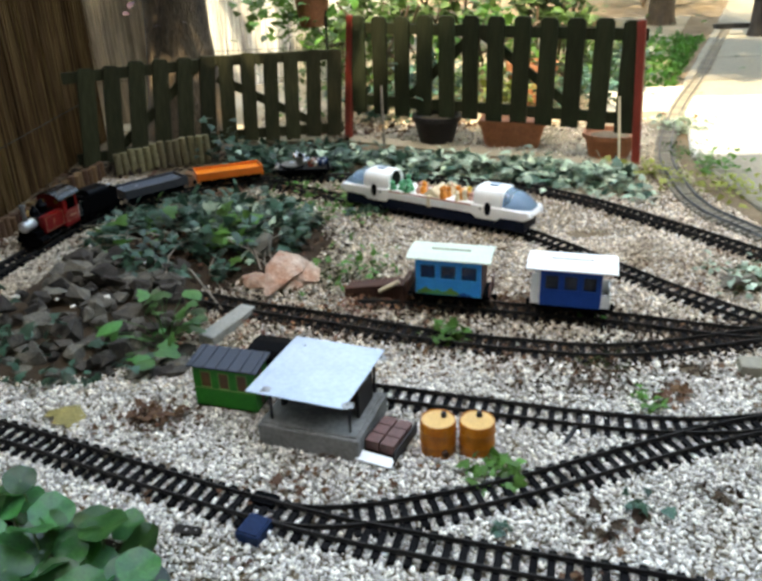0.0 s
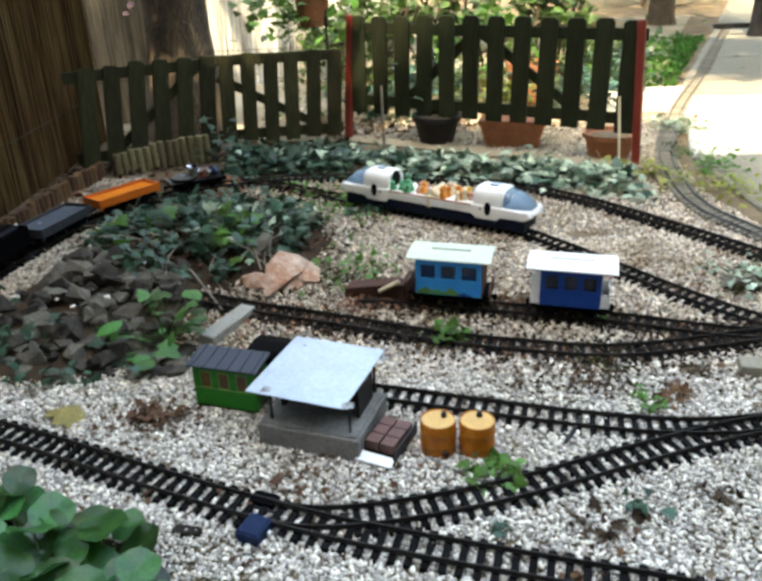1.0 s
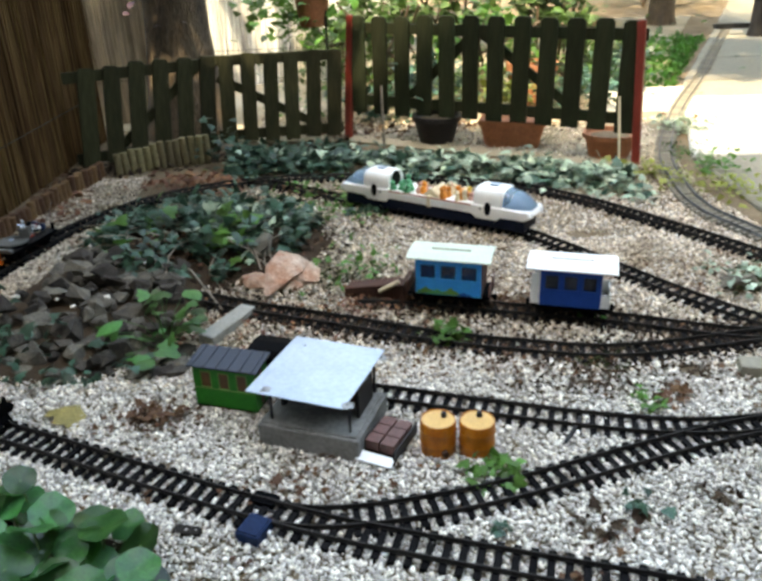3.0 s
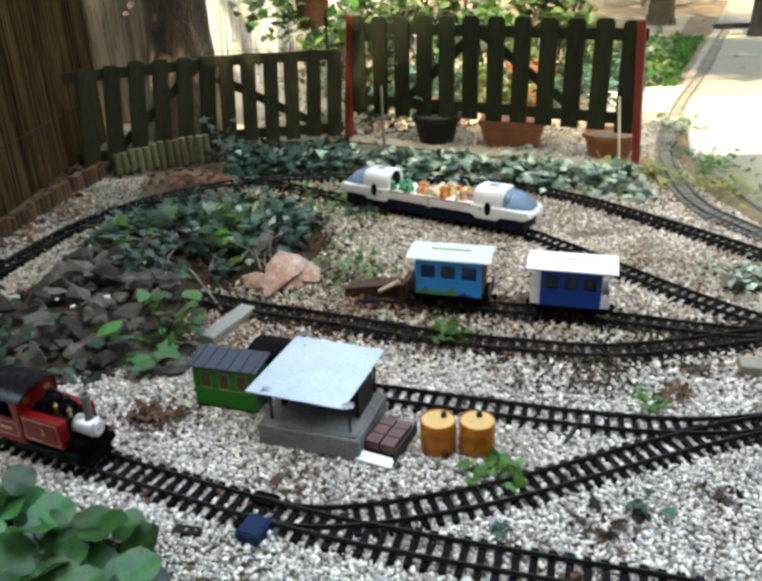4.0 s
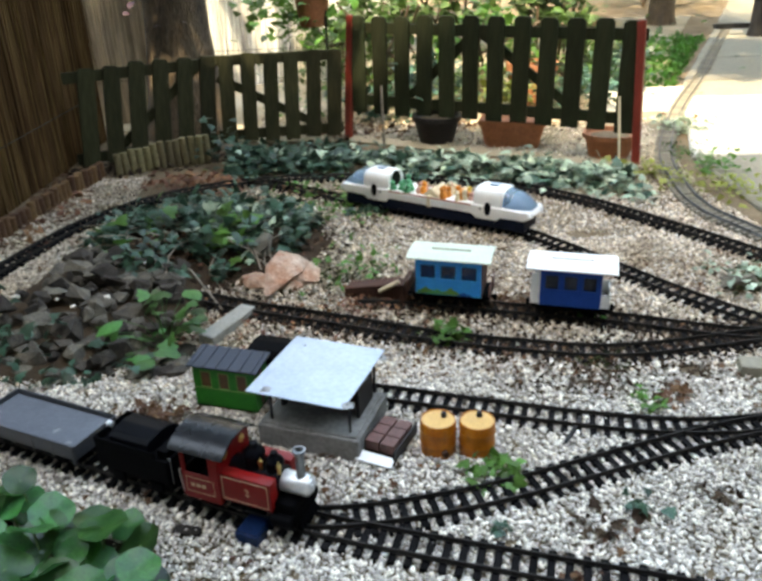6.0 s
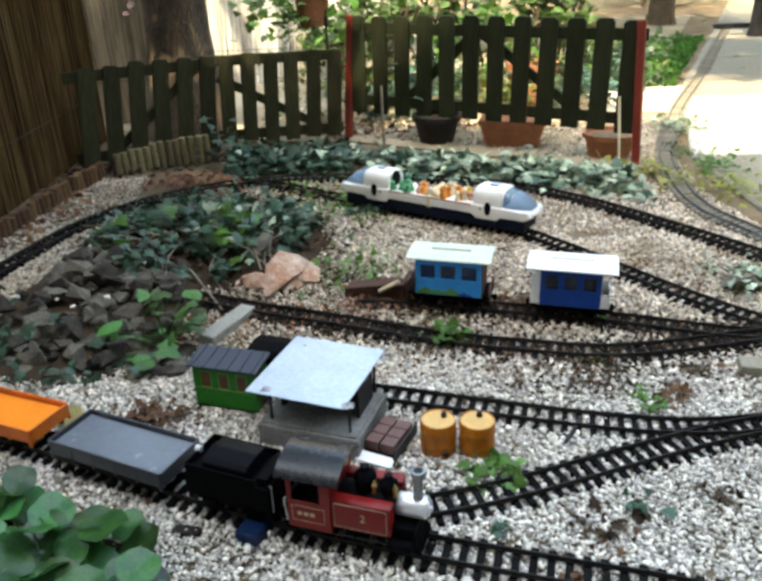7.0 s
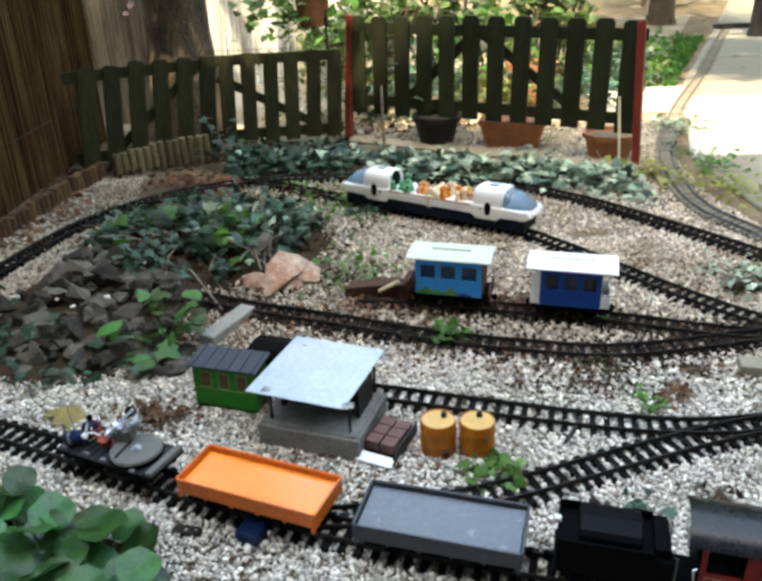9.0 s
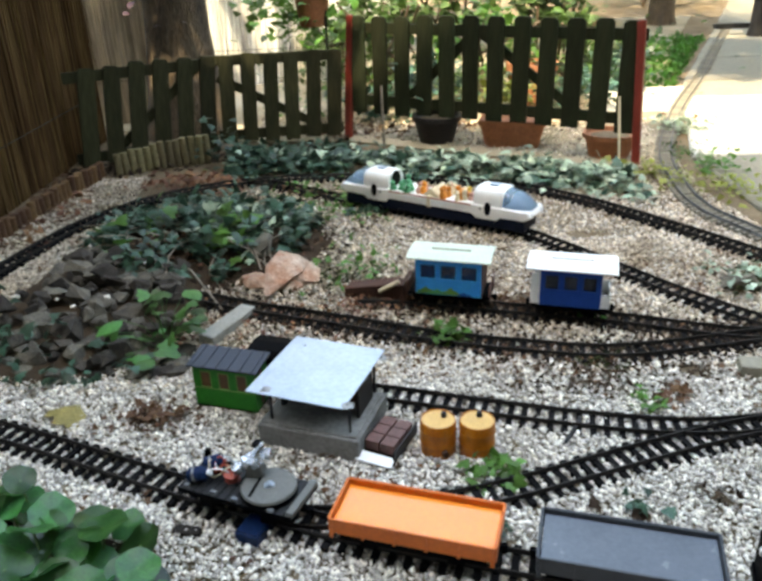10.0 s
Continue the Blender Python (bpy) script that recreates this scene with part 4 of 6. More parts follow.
def barrel(x, y, a):
    e = empty("oil_drum", pose(x, y, 0, 0, 0, a), "ochre-orange weathered toy drum standing on gravel", "drum", "pair of drums")
    r, h = 0.032, 0.068
    part("shell", lathe([(r * 0.96, -0.003), (r, 0.002), (r, 0.022), (r * 1.025, 0.024), (r, 0.026), (r, 0.048), (r * 1.025, 0.05), (r, 0.052), (r, h - 0.003), (r * 0.97, h), (r * 0.94, h), (r * 0.93, h - 0.003)], 32), "barrel", e, smooth=True)
    lid = part("lid", lathe([(r * 0.93, h - 0.006), (r * 0.93, h - 0.002), (r * 0.3, h - 0.001), (0.001, h - 0.001)], 28), "barrel_lid_lit", e, "lid paled for the highlight on it")
    part("bung", tube((0.012, 0.006, h - 0.002), (0.012, 0.006, h + 0.008), 0.006, 0.0045, 10), "dark_metal", lid)
    part("tap", tube((0.004, -r - 0.006, 0.016), (0.004, -r + 0.002, 0.016), 0.006, seg=10), "rust_board", e)
    return e


def short_coach(name, m, label, body, roof, trim, end_mat, group="standing coaches", balcony=True, length=None):
    e = empty(name, m, label, "coach", group)
    hx, hy = (0.080, 0.046) if length is None else (length, 0.046)
    fl, sill, top, eave = 0.034, 0.075, 0.113, 0.126
    pil = 0.010 if balcony else 0.019
    for s in (-1, 1):
        y = s * hy
        b = box(-hx, hx, y - 0.0015, y + 0.0015, fl, sill, 0.0006)
        box(-hx, hx, y - 0.0015, y + 0.0015, top, eave, 0.0006, b)
        ww = (2 * hx - 4 * pil) / 3
        for x in (-hx, -hx + pil + ww, -hx + 2 * pil + 2 * ww, hx - pil):
            box(x, x + pil, y - 0.0015, y + 0.0015, sill, top, 0.0005, b)
        sw = part("side_wall", b, body, e)
        part("waist_strip", box(-hx, hx, y + s * 0.002 - 0.0006, y + s * 0.002 + 0.0006, sill - 0.002, sill, 0.0003), trim, sw)
        for k in range(3):
            x = -hx + pil + k * (ww + pil)
            part("window_pane", box(x, x + ww, y * 0.975 - 0.0004, y * 0.975 + 0.0004, sill, top), "window_navy" if body == "coach_blue" else "window_dark" if balcony else "window_brown", sw)
            rim = bmesh.new()
            for a in ((x, x + 0.0022, sill, top), (x + ww - 0.0022, x + ww, sill, top), (x, x + ww, top - 0.002, top), (x, x + ww, sill, sill + 0.002)):
                box(a[0], a[1], y + s * 0.0012 - 0.0008, y + s * 0.0012 + 0.0008, a[2], a[3], 0, rim)
            part("window_rim", rim, "green_light" if not balcony else body, sw)
    for s in (-1, 1):
        b = box(s * hx - 0.0015, s * hx + 0.0015, -hy, -0.012, fl, eave, 0.0006)
        box(s * hx - 0.0015, s * hx + 0.0015, 0.012, hy, fl, eave, 0.0006, b)
        ew = part("end_wall", b, end_mat, e)
        part("door", box(s * (hx - 0.001) - 0.001, s * (hx - 0.001) + 0.001, -0.012, 0.012, fl, eave - 0.004, 0.0004), "brown_block", ew)
        if balcony:
            part("balcony_floor", box(s * (hx + 0.001) if s > 0 else -hx - 0.021, (hx + 0.021) if s > 0 else -hx - 0.001, -hy, hy, 0.030, 0.036, 0.001), "black_plastic", e)
            for k in (-1, 1):
                r = bmesh.new()
                rope([(s * (hx + 0.02), k * hy * 0.95, 0.036), (s * (hx + 0.02), k * hy * 0.95, 0.066)], 0.0014, 6, r)
                box(min(s * (hx + 0.018), s * (hx + 0.021)), max(s * (hx + 0.018), s * (hx + 0.021)), min(k * 0.014, k * hy), max(k * 0.014, k * hy), 0.038, 0.066, 0.0004, r)
                part("balcony_railing", r, end_mat, e)
    part("floor", box(-hx, hx, -hy, hy, 0.030, 0.035, 0.0006), "black_plastic", e)
    part("seat_row", box(-hx + 0.015, hx - 0.015, -0.02, 0.02, 0.035, 0.052, 0.003), "rust_board", e)
    prof = [(-hy - 0.010, eave - 0.001), (-hy - 0.010, eave + 0.003), (-0.03, eave + 0.010), (0, eave + 0.013), (0.03, eave + 0.010), (hy + 0.010, eave + 0.003), (hy + 0.010, eave - 0.001), (0, eave + 0.008)]
    if not balcony:
        prof = [(-hy - 0.012, eave - 0.004), (-hy - 0.012, eave), (hy + 0.008, eave + 0.009), (hy + 0.008, eave + 0.005)]
    part("roof", prism(prof, 2 * (hx if length is None else 0.080) + (0.044 if balcony else 0.024), bevel=0.0006), roof, e, m=pose(0, 0, 0, 0, 0, 90))
    if balcony:
        part("roof_vent", box(-0.048, 0.048, -0.011, 0.011, eave + 0.010, eave + 0.017, 0.0015), roof, e)
    if balcony:
        chassis(e, hx + 0.008)
        for x in (-0.042, 0.042):
            wheelset(e, x)
    return e


def coaches():
    a = short_coach("passenger_coach", on_line(COACH_LINE, 0.236, 0.04, RAIL_TOP + 0.002), "light blue toy passenger coach with pale green roof", "coach_blue", "pale_green", "coach_blue", "brown_block")
    for x0, x1, h, mt in ((-0.079, -0.030, 0.020, "green_light"), (-0.055, 0.005, 0.014, "toy_green"), (-0.015, 0.030, 0.022, "green_light"), (0.020, 0.060, 0.010, "coach_navy")):
        hill = [(x0, 0.0355)] + [(x0 + (x1 - x0) * q / 8, 0.0355 + h * math.sin(math.pi * q / 8) * (0.8 + 0.2 * math.sin(q * 2.1))) for q in range(1, 8)] + [(x1, 0.0355)]
        part("painted_hill", prism(hill, 0.0006, None, pose(0, -0.0478 - 0.0004 * (x0 > -0.06), 0)), mt, a, "painted green hills along the coach side")
    for x, y, h, mt in ((-0.058, -0.036, 0.030, "white_plastic"), (-0.008, -0.034, 0.022, "toy_green"), (0.042, -0.030, 0.018, "rust_board")):
        part("seat_back", box(x - 0.006, x + 0.006, y - 0.004, y + 0.004, 0.052, 0.052 + h, 0.002), mt, a)
    b = short_coach("passenger_coach", on_line(COACH_LINE, 0.522, 0.04), "navy blue toy passenger coach with white roof", "coach_navy", "white_plastic", "coach_navy", "white_plastic", length=0.069)
    for k in (-1, 1):
        part("balcony_side", box(-0.089, -0.0705, k * 0.0445 - 0.001, k * 0.0445 + 0.001, 0.036, 0.112, 0.0005), "white_plastic", b, "white balcony side panel")
        part("balcony_side", box(0.0705, 0.089, k * 0.0445 - 0.001, k * 0.0445 + 0.001, 0.036, 0.070, 0.0005), "white_plastic", b, "white balcony side panel")
    for x, y, h, mt in ((-0.042, -0.034, 0.034, "wire_red"), (-0.004, -0.032, 0.026, "cream"), (0.040, -0.030, 0.020, "coach_blue")):
        part("seat_back", box(x - 0.006, x + 0.006, y - 0.004, y + 0.004, 0.052, 0.052 + h, 0.002), mt, b)
    part("crest", box(-0.006, 0.006, -0.0468, -0.0462, 0.046, 0.052, 0.0002), "white_plastic", b, "small white crest")
    for x in (-0.058, 0.054):
        part("emblem", box(x - 0.004, x + 0.004, -0.0468, -0.0462, 0.042, 0.058, 0.0002), "pale_green", b)
    c = short_coach("passenger_coach", pose(-0.305, 1.288, -0.022, 0, 0, -17), "green toy coach with dark slate roof beside the shelter", "coach_green", "slate", "green_light", "coach_green", balcony=False)
    c.scale = (0.82, 0.62, 1)
    for k in range(6):
        part("roof_batten", box(-0.078 + k * 0.031, -0.074 + k * 0.031, -0.056, 0.052, 0.0, 0.0042, 0.0008), "slate", c, m=pose(0, 0, 0.1290, 4.6, 0, 0))


def boat_wagon():
    S = arc(BOAT_LINE)
    i0, i1 = [S[np.argmin(np.hypot(*(BOAT_LINE - p).T))] for p in ((-0.105, 2.553), (0.478, 2.128))]
    e = empty("panorama_wagon", on_line(BOAT_LINE, (i0 + i1) / 2, (i1 - i0) / 2 * 0.8), "long white articulated panorama wagon with blue glass noses and open middle", "wagon")
    e.scale = (1.04, 1.05, 1.15)
    hl, w = 0.335, 0.052
    low = [(-hl, 0.046), (-hl + 0.02, 0.036), (-0.240, 0.035), (-0.228, 0.025), (-0.160, 0.025), (-0.146, 0.036), (0.146, 0.036), (0.160, 0.025), (0.228, 0.025), (0.240, 0.035), (hl - 0.02, 0.036), (hl, 0.046), (hl - 0.008, 0.062),
           (0.10, 0.064), (0.10, 0.058), (-0.10, 0.058), (-0.10, 0.064), (-hl + 0.008, 0.062)]
    part("hull", prism(low, 2 * w, bevel=0.003), "white_plastic", e)
    part("skirt", box(-hl + 0.022, hl - 0.022, -0.047, 0.047, 0.004, 0.037, 0.003), "navy_skirt", e, "dark blue-black underframe")

    def hood(x, hw, z0, z1):
        return [(x, hw * math.copysign(abs(math.cos(q)) ** 0.55, math.cos(q)), z0 + (z1 - z0) * math.sin(q) ** 0.6) for q in np.linspace(0.0, math.pi, 15)]

    def loft(sections, turn):
        b = bmesh.new()
        R = [[b.verts.new(p) for p in sec] for sec in sections]
        for p, q in zip(R, R[1:]):
            for i in range(len(p) - 1):
                b.faces.new((p[i], p[i + 1], q[i + 1], q[i]))
            b.faces.new((p[-1], p[0], q[0], q[-1]))
        b.faces.new(R[0][::-1])
        b.faces.new(R[-1])
        bmesh.ops.recalc_face_normals(b, faces=b.faces)
        bmesh.ops.transform(b, matrix=pose(0, 0, 0, 0, 0, turn), verts=b.verts)
        return b

    for s in (-1, 1):
        turn = 0 if s > 0 else 180
        part("cabin", loft([hood(0.150, w - 0.006, 0.060, 0.106), hood(0.158, w - 0.004, 0.060, 0.110), hood(0.236, w - 0.004, 0.060, 0.110), hood(0.244, w - 0.006, 0.060, 0.106)], turn), "white_plastic", e, smooth=True)
        part("windscreen", loft([hood(0.245, w - 0.007, 0.060, 0.104), hood(0.285, w - 0.010, 0.060, 0.097), hood(0.312, w - 0.016, 0.060, 0.078), hood(0.326, w - 0.024, 0.060, 0.064)], turn), "window_blue", e, "clear blue-tinted glass nose", smooth=True)
        part("roof_vent", box(s * 0.200 - 0.014, s * 0.200 + 0.014, -0.012, 0.012, 0.109, 0.114, 0.002), "zinc", e)
        for k in (-1, 1):
            part("porthole", lathe([(0.001, -0.002), (0.016, -0.002), (0.017, 0.0015), (0.015, 0.003), (0.001, 0.003)], 20, None, Matrix.Translation((s * 0.200, k * (w - 0.0005), 0.056)) @ Matrix.Diagonal((0.62, 1, 1.1, 1)) @ pose(0, 0, 0, -90 * k, 0, 0)), "black_gloss", e, "dark oval opening", smooth=True)
            part("grab_rail", box(s * 0.176 - 0.003, s * 0.176 + 0.003, k * (w + 0.001) - 0.001, k * (w + 0.001) + 0.001, 0.050, 0.058, 0.0005), "steel", e)
            part("headlight", tube((s * (hl - 0.006), k * 0.034, 0.050), (s * (hl + 0.001), k * 0.034, 0.049), 0.006, seg=10), "silver", e)
        # black disc in place of the open cabin end and its shaded inside
        part("cabin_rear", tube((s * 0.1485, 0, 0.080), (s * 0.1515, 0, 0.080), 0.027, seg=24), "black_gloss", e, "dark disc standing for the shaded open end of the cabin")
    for k in (-1, 1):
        part("trim_line", box(-0.145, 0.145, k * w - 0.001, k * w + 0.001, 0.0575, 0.0625, 0.0005), "salmon", e, "salmon trim line")
    part("middle_joint", box(-0.006, 0.006, -w - 0.001, w + 0.001, 0.032, 0.064, 0.001), "cream", e)
    part("canopy_flap", prism([(-0.03, 0.06), (0.03, 0.06), (0.004, 0.085)], 0.08, bevel=0.002), "cream", e, "cream cloth flap")
    # rounded pegs standing for the toy figures in the open middle
    rr = random.Random(9)
    for k in range(34):
        x = rr.choice((-1, 1, 1)) * rr.uniform(0.035, 0.135)
        mt = "toy_green" if x < -0.085 else rr.choice(("toy_orange", "toy_orange", "toy_yellow", "salmon", "cream"))
        h = rr.uniform(0.75, 1.15)
        b = lathe([(0.010, 0.0), (0.012, 0.010), (0.009, 0.018), (0.006, 0.021), (0.0075, 0.024), (0.0085, 0.029), (0.005, 0.034), (0.0005, 0.035)], 10, None, pose(x, rr.uniform(-0.038, 0.038), 0.056, rr.uniform(-14, 14), rr.uniform(-14, 14), 0))
        bmesh.ops.scale(b, vec=(1, 1, h), space=Matrix.Translation((0, 0, -0.056)), verts=b.verts)
        part("seat_peg", b, mt, e, smooth=True)
    for x in (-0.19, 0.19):
        wheelset(e, x)
    return e


def stored_wagon():
    e = empty("box_wagon", on_line(HUT_LINE, 0.13, 0.03), "small black wagon stored behind the shelter", "wagon")
    part("body", box(-0.06, 0.06, -0.040, 0.040, 0.032, 0.062, 0.002), "black_plastic", e)
    part("roof", prism([(-0.046, 0.062), (0.046, 0.062), (0.03, 0.074), (0, 0.078), (-0.03, 0.074)], 0.13, bevel=0.001), "black_plastic", e, m=pose(0, 0, 0, 0, 0, 90))
    chassis(e, 0.055)
    for x in (-0.035, 0.035):
        wheelset(e, x)


def loose_bits():
    b = box(-0.021, 0.021, -0.024, 0.024, 0, 0.022, 0.003)
    e = empty("switch_motor", pose(-0.212, 0.913, 0, 0, 0, -25), "blue plastic turnout motor box beside the rails", "switch box")
    part("housing", b, "blue_dark", e)
    part("cover", box(-0.018, 0.018, -0.021, 0.021, 0.022, 0.025, 0.001), "blue_dark", e)
    part("screw", tube((0.024, 0.004, 0.012), (0.028, 0.004, 0.012), 0.004, seg=10), "white_plastic", e)
    e = empty("switch_motor", pose(-0.205, 0.985, 0.004, 0, 0, -22), "black turnout motor box between the rails", "switch box")
    part("housing", box(-0.022, 0.022, -0.014, 0.014, 0, 0.012, 0.002), "black_plastic", e)
    part("lever", box(-0.01, 0.03, -0.02, -0.016, 0.002, 0.006, 0.001), "dark_metal", e)
    tagged(part("stone_chip", box(-0.022, 0.022, -0.009, 0.009, -0.004, 0.010, 0.004), "dark_stone", None, m=pose(-0.321, 0.925, 0, 4, 0, -12)), "flat dark stone chip lying on gravel", "stone")
    tagged(part("stick", box(-0.044, 0.044, -0.004, 0.004, -0.001, 0.008, 0.0015), "pot_black", None, m=pose(0.346, 1.146, 0.004, 0, 0, 58)), "short dark wooden stick across the gravel", "stick")
    tagged(part("block", box(-0.035, 0.04, -0.024, 0.024, -0.004, 0.028, 0.003), "concrete", None, m=pose(0.775, 1.335, 0, 0, 0, -15)), "pale whitish concrete block on gravel", "block")
    tagged(part("kerb_stone", box(-0.088, 0.088, -0.022, 0.022, -0.006, 0.024, 0.004), "kerb_grey", None, m=pose(-0.372, 1.62, 0, 0, 0, 64)), "grey concrete kerb piece lying by the track", "kerb")
    e = empty("buffer_ramp", pose(0.012, 1.765, 0, 0, 0, -18), "rusty brown wooden end ramp of the siding", "ramp")
    part("board", prism([(-0.105, -0.004), (0.06, -0.004), (0.06, 0.042), (0.03, 0.050), (-0.105, 0.026)], 0.05, bevel=0.002), "rust_board", e)
    part("cross_beam", box(0.05, 0.062, -0.05, 0.05, 0.0, 0.062, 0.002), "rust_board", e)
    part("pale_rod", tube((-0.008, -0.03, 0.03), (0.045, -0.03, 0.062), 0.0055, seg=8), "cream", e, "pale wooden rod")


def rock(name, x, y, z, s, material, label, seed, sub=2, parent=None):
    b = bmesh.new()
    rr = random.Random(seed)
    for k in range(8 + 2 * sub):
        n = Vector((rr.gauss(0, 1), rr.gauss(0, 1), rr.gauss(0, 1))).normalized()
        b.verts.new(Vector((n.x * s[0], n.y * s[1], n.z * s[2])) * 0.5 * rr.uniform(0.85, 1.1))
    hull = bmesh.ops.convex_hull(b, input=b.verts[:])
    bmesh.ops.delete(b, geom=[v for v in b.verts if not v.link_faces], context="VERTS")
    return tagged(part(name, b, material, None, m=pose(x, y, z, 0, 0, seed * 37 % 360)), label, "stone")


def stones():
    r = random.Random(21)
    # a dry heap of dark stones that carries the tunnel mouth
    # dark sheet below the stones stands for the shade in their gaps
    xs, ys = np.linspace(-0.99, -0.46, 36), np.linspace(1.36, 2.16, 42)
    V = [(x, y, 0.048 * max(0.0, math.sin(math.pi * min(max((x + 0.99) / 0.53, 0), 1)) * math.sin(math.pi * (y - 1.36) / 0.80)) ** 0.6 + 0.008 * noise.noise((x * 18, y * 18, 2)) - 0.008) for y in ys for x in xs]
    F = [(j * 36 + i, j * 36 + i + 1, (j + 1) * 36 + i + 1, (j + 1) * 36 + i) for j in range(41) for i in range(35)]
    tagged(new("heap_soil", fast_mesh("heap_soil", V, F, "humus", True)), "dark earthy sheet standing for shade in the gaps of the stone heap", "soil", kind="structure")
    for k in range(190):
        u, v = r.random(), r.random()
        x = -1.02 + 0.15 * min(1.0, 2.2 * v) + (0.44 - 0.13 * v) * u
        y = 1.50 + 0.60 * v - 0.10 * u
        z = 0.022 + 0.075 * max(0, math.sin(v * 3.0)) * r.uniform(0.3, 1) * (1 - 0.5 * u)
        s = r.choice((r.uniform(0.022, 0.045), r.uniform(0.04, 0.085)))
        rock("stone", x, y, z, (s * r.uniform(0.9, 1.5), s, s * r.uniform(0.55, 1.0)), "dark_stone", "dark grey rough stone in a dry heap", k + 1)
    for k in range(46):
        u, v = r.random(), r.random()
        s = r.uniform(0.022, 0.062)
        rock("stone", -0.92 + 0.50 * u, 1.37 + 0.16 * v + 0.05 * (1 - u), 0.010, (s * r.uniform(1, 1.5), s, s * 0.55), "dark_stone", "small dark stone half sunk in gravel", k + 301)
    for k in range(9):
        s = r.uniform(0.010, 0.018)
        rock("stone", r.uniform(-1.0, -0.62), r.uniform(1.6, 2.12), r.uniform(0.06, 0.09), (s * 1.3, s, s * 0.8), "gravel", "white pebble lying on the dark stone heap", k + 401)
    rock("sandstone_block", -0.27, 1.895, 0.028, (0.26, 0.13, 0.085), "sandstone", "reddish tan sandstone block below the ivy", 41, 6)
    rock("sandstone_block", -0.335, 1.865, 0.012, (0.12, 0.09, 0.05), "sandstone", "reddish tan sandstone piece below the ivy", 53, 6)
    rock("sandstone_block", -0.205, 1.90, 0.014, (0.13, 0.10, 0.05), "sandstone", "reddish tan sandstone piece beside weeds", 61, 6)
    rock("sandstone_block", -0.24, 1.835, 0.006, (0.07, 0.06, 0.04), "sandstone", "reddish tan sandstone fragment", 9, 3)
    rock("sandstone_block", -0.965, 1.67, 0.085, (0.09, 0.06, 0.06), "sandstone", "pale reddish stone on the dark heap", 5, 3)
    rock("stone", -0.33, 2.02, 0.06, (0.13, 0.06, 0.09), "dark_stone", "slanting grey slab at the ivy mound", 12, 3)
    rock("stone", 0.93, 1.74, 0.02, (0.12, 0.09, 0.07), "dark_stone", "weathered stone with moss beside the track", 15, 3)


# ---- plants ----
def mound_height(x, y):
    return 0.075 * np.exp(-(((x + 0.50) / 0.28) ** 2 + ((y - 2.16) / 0.24) ** 2) ** 1.5)


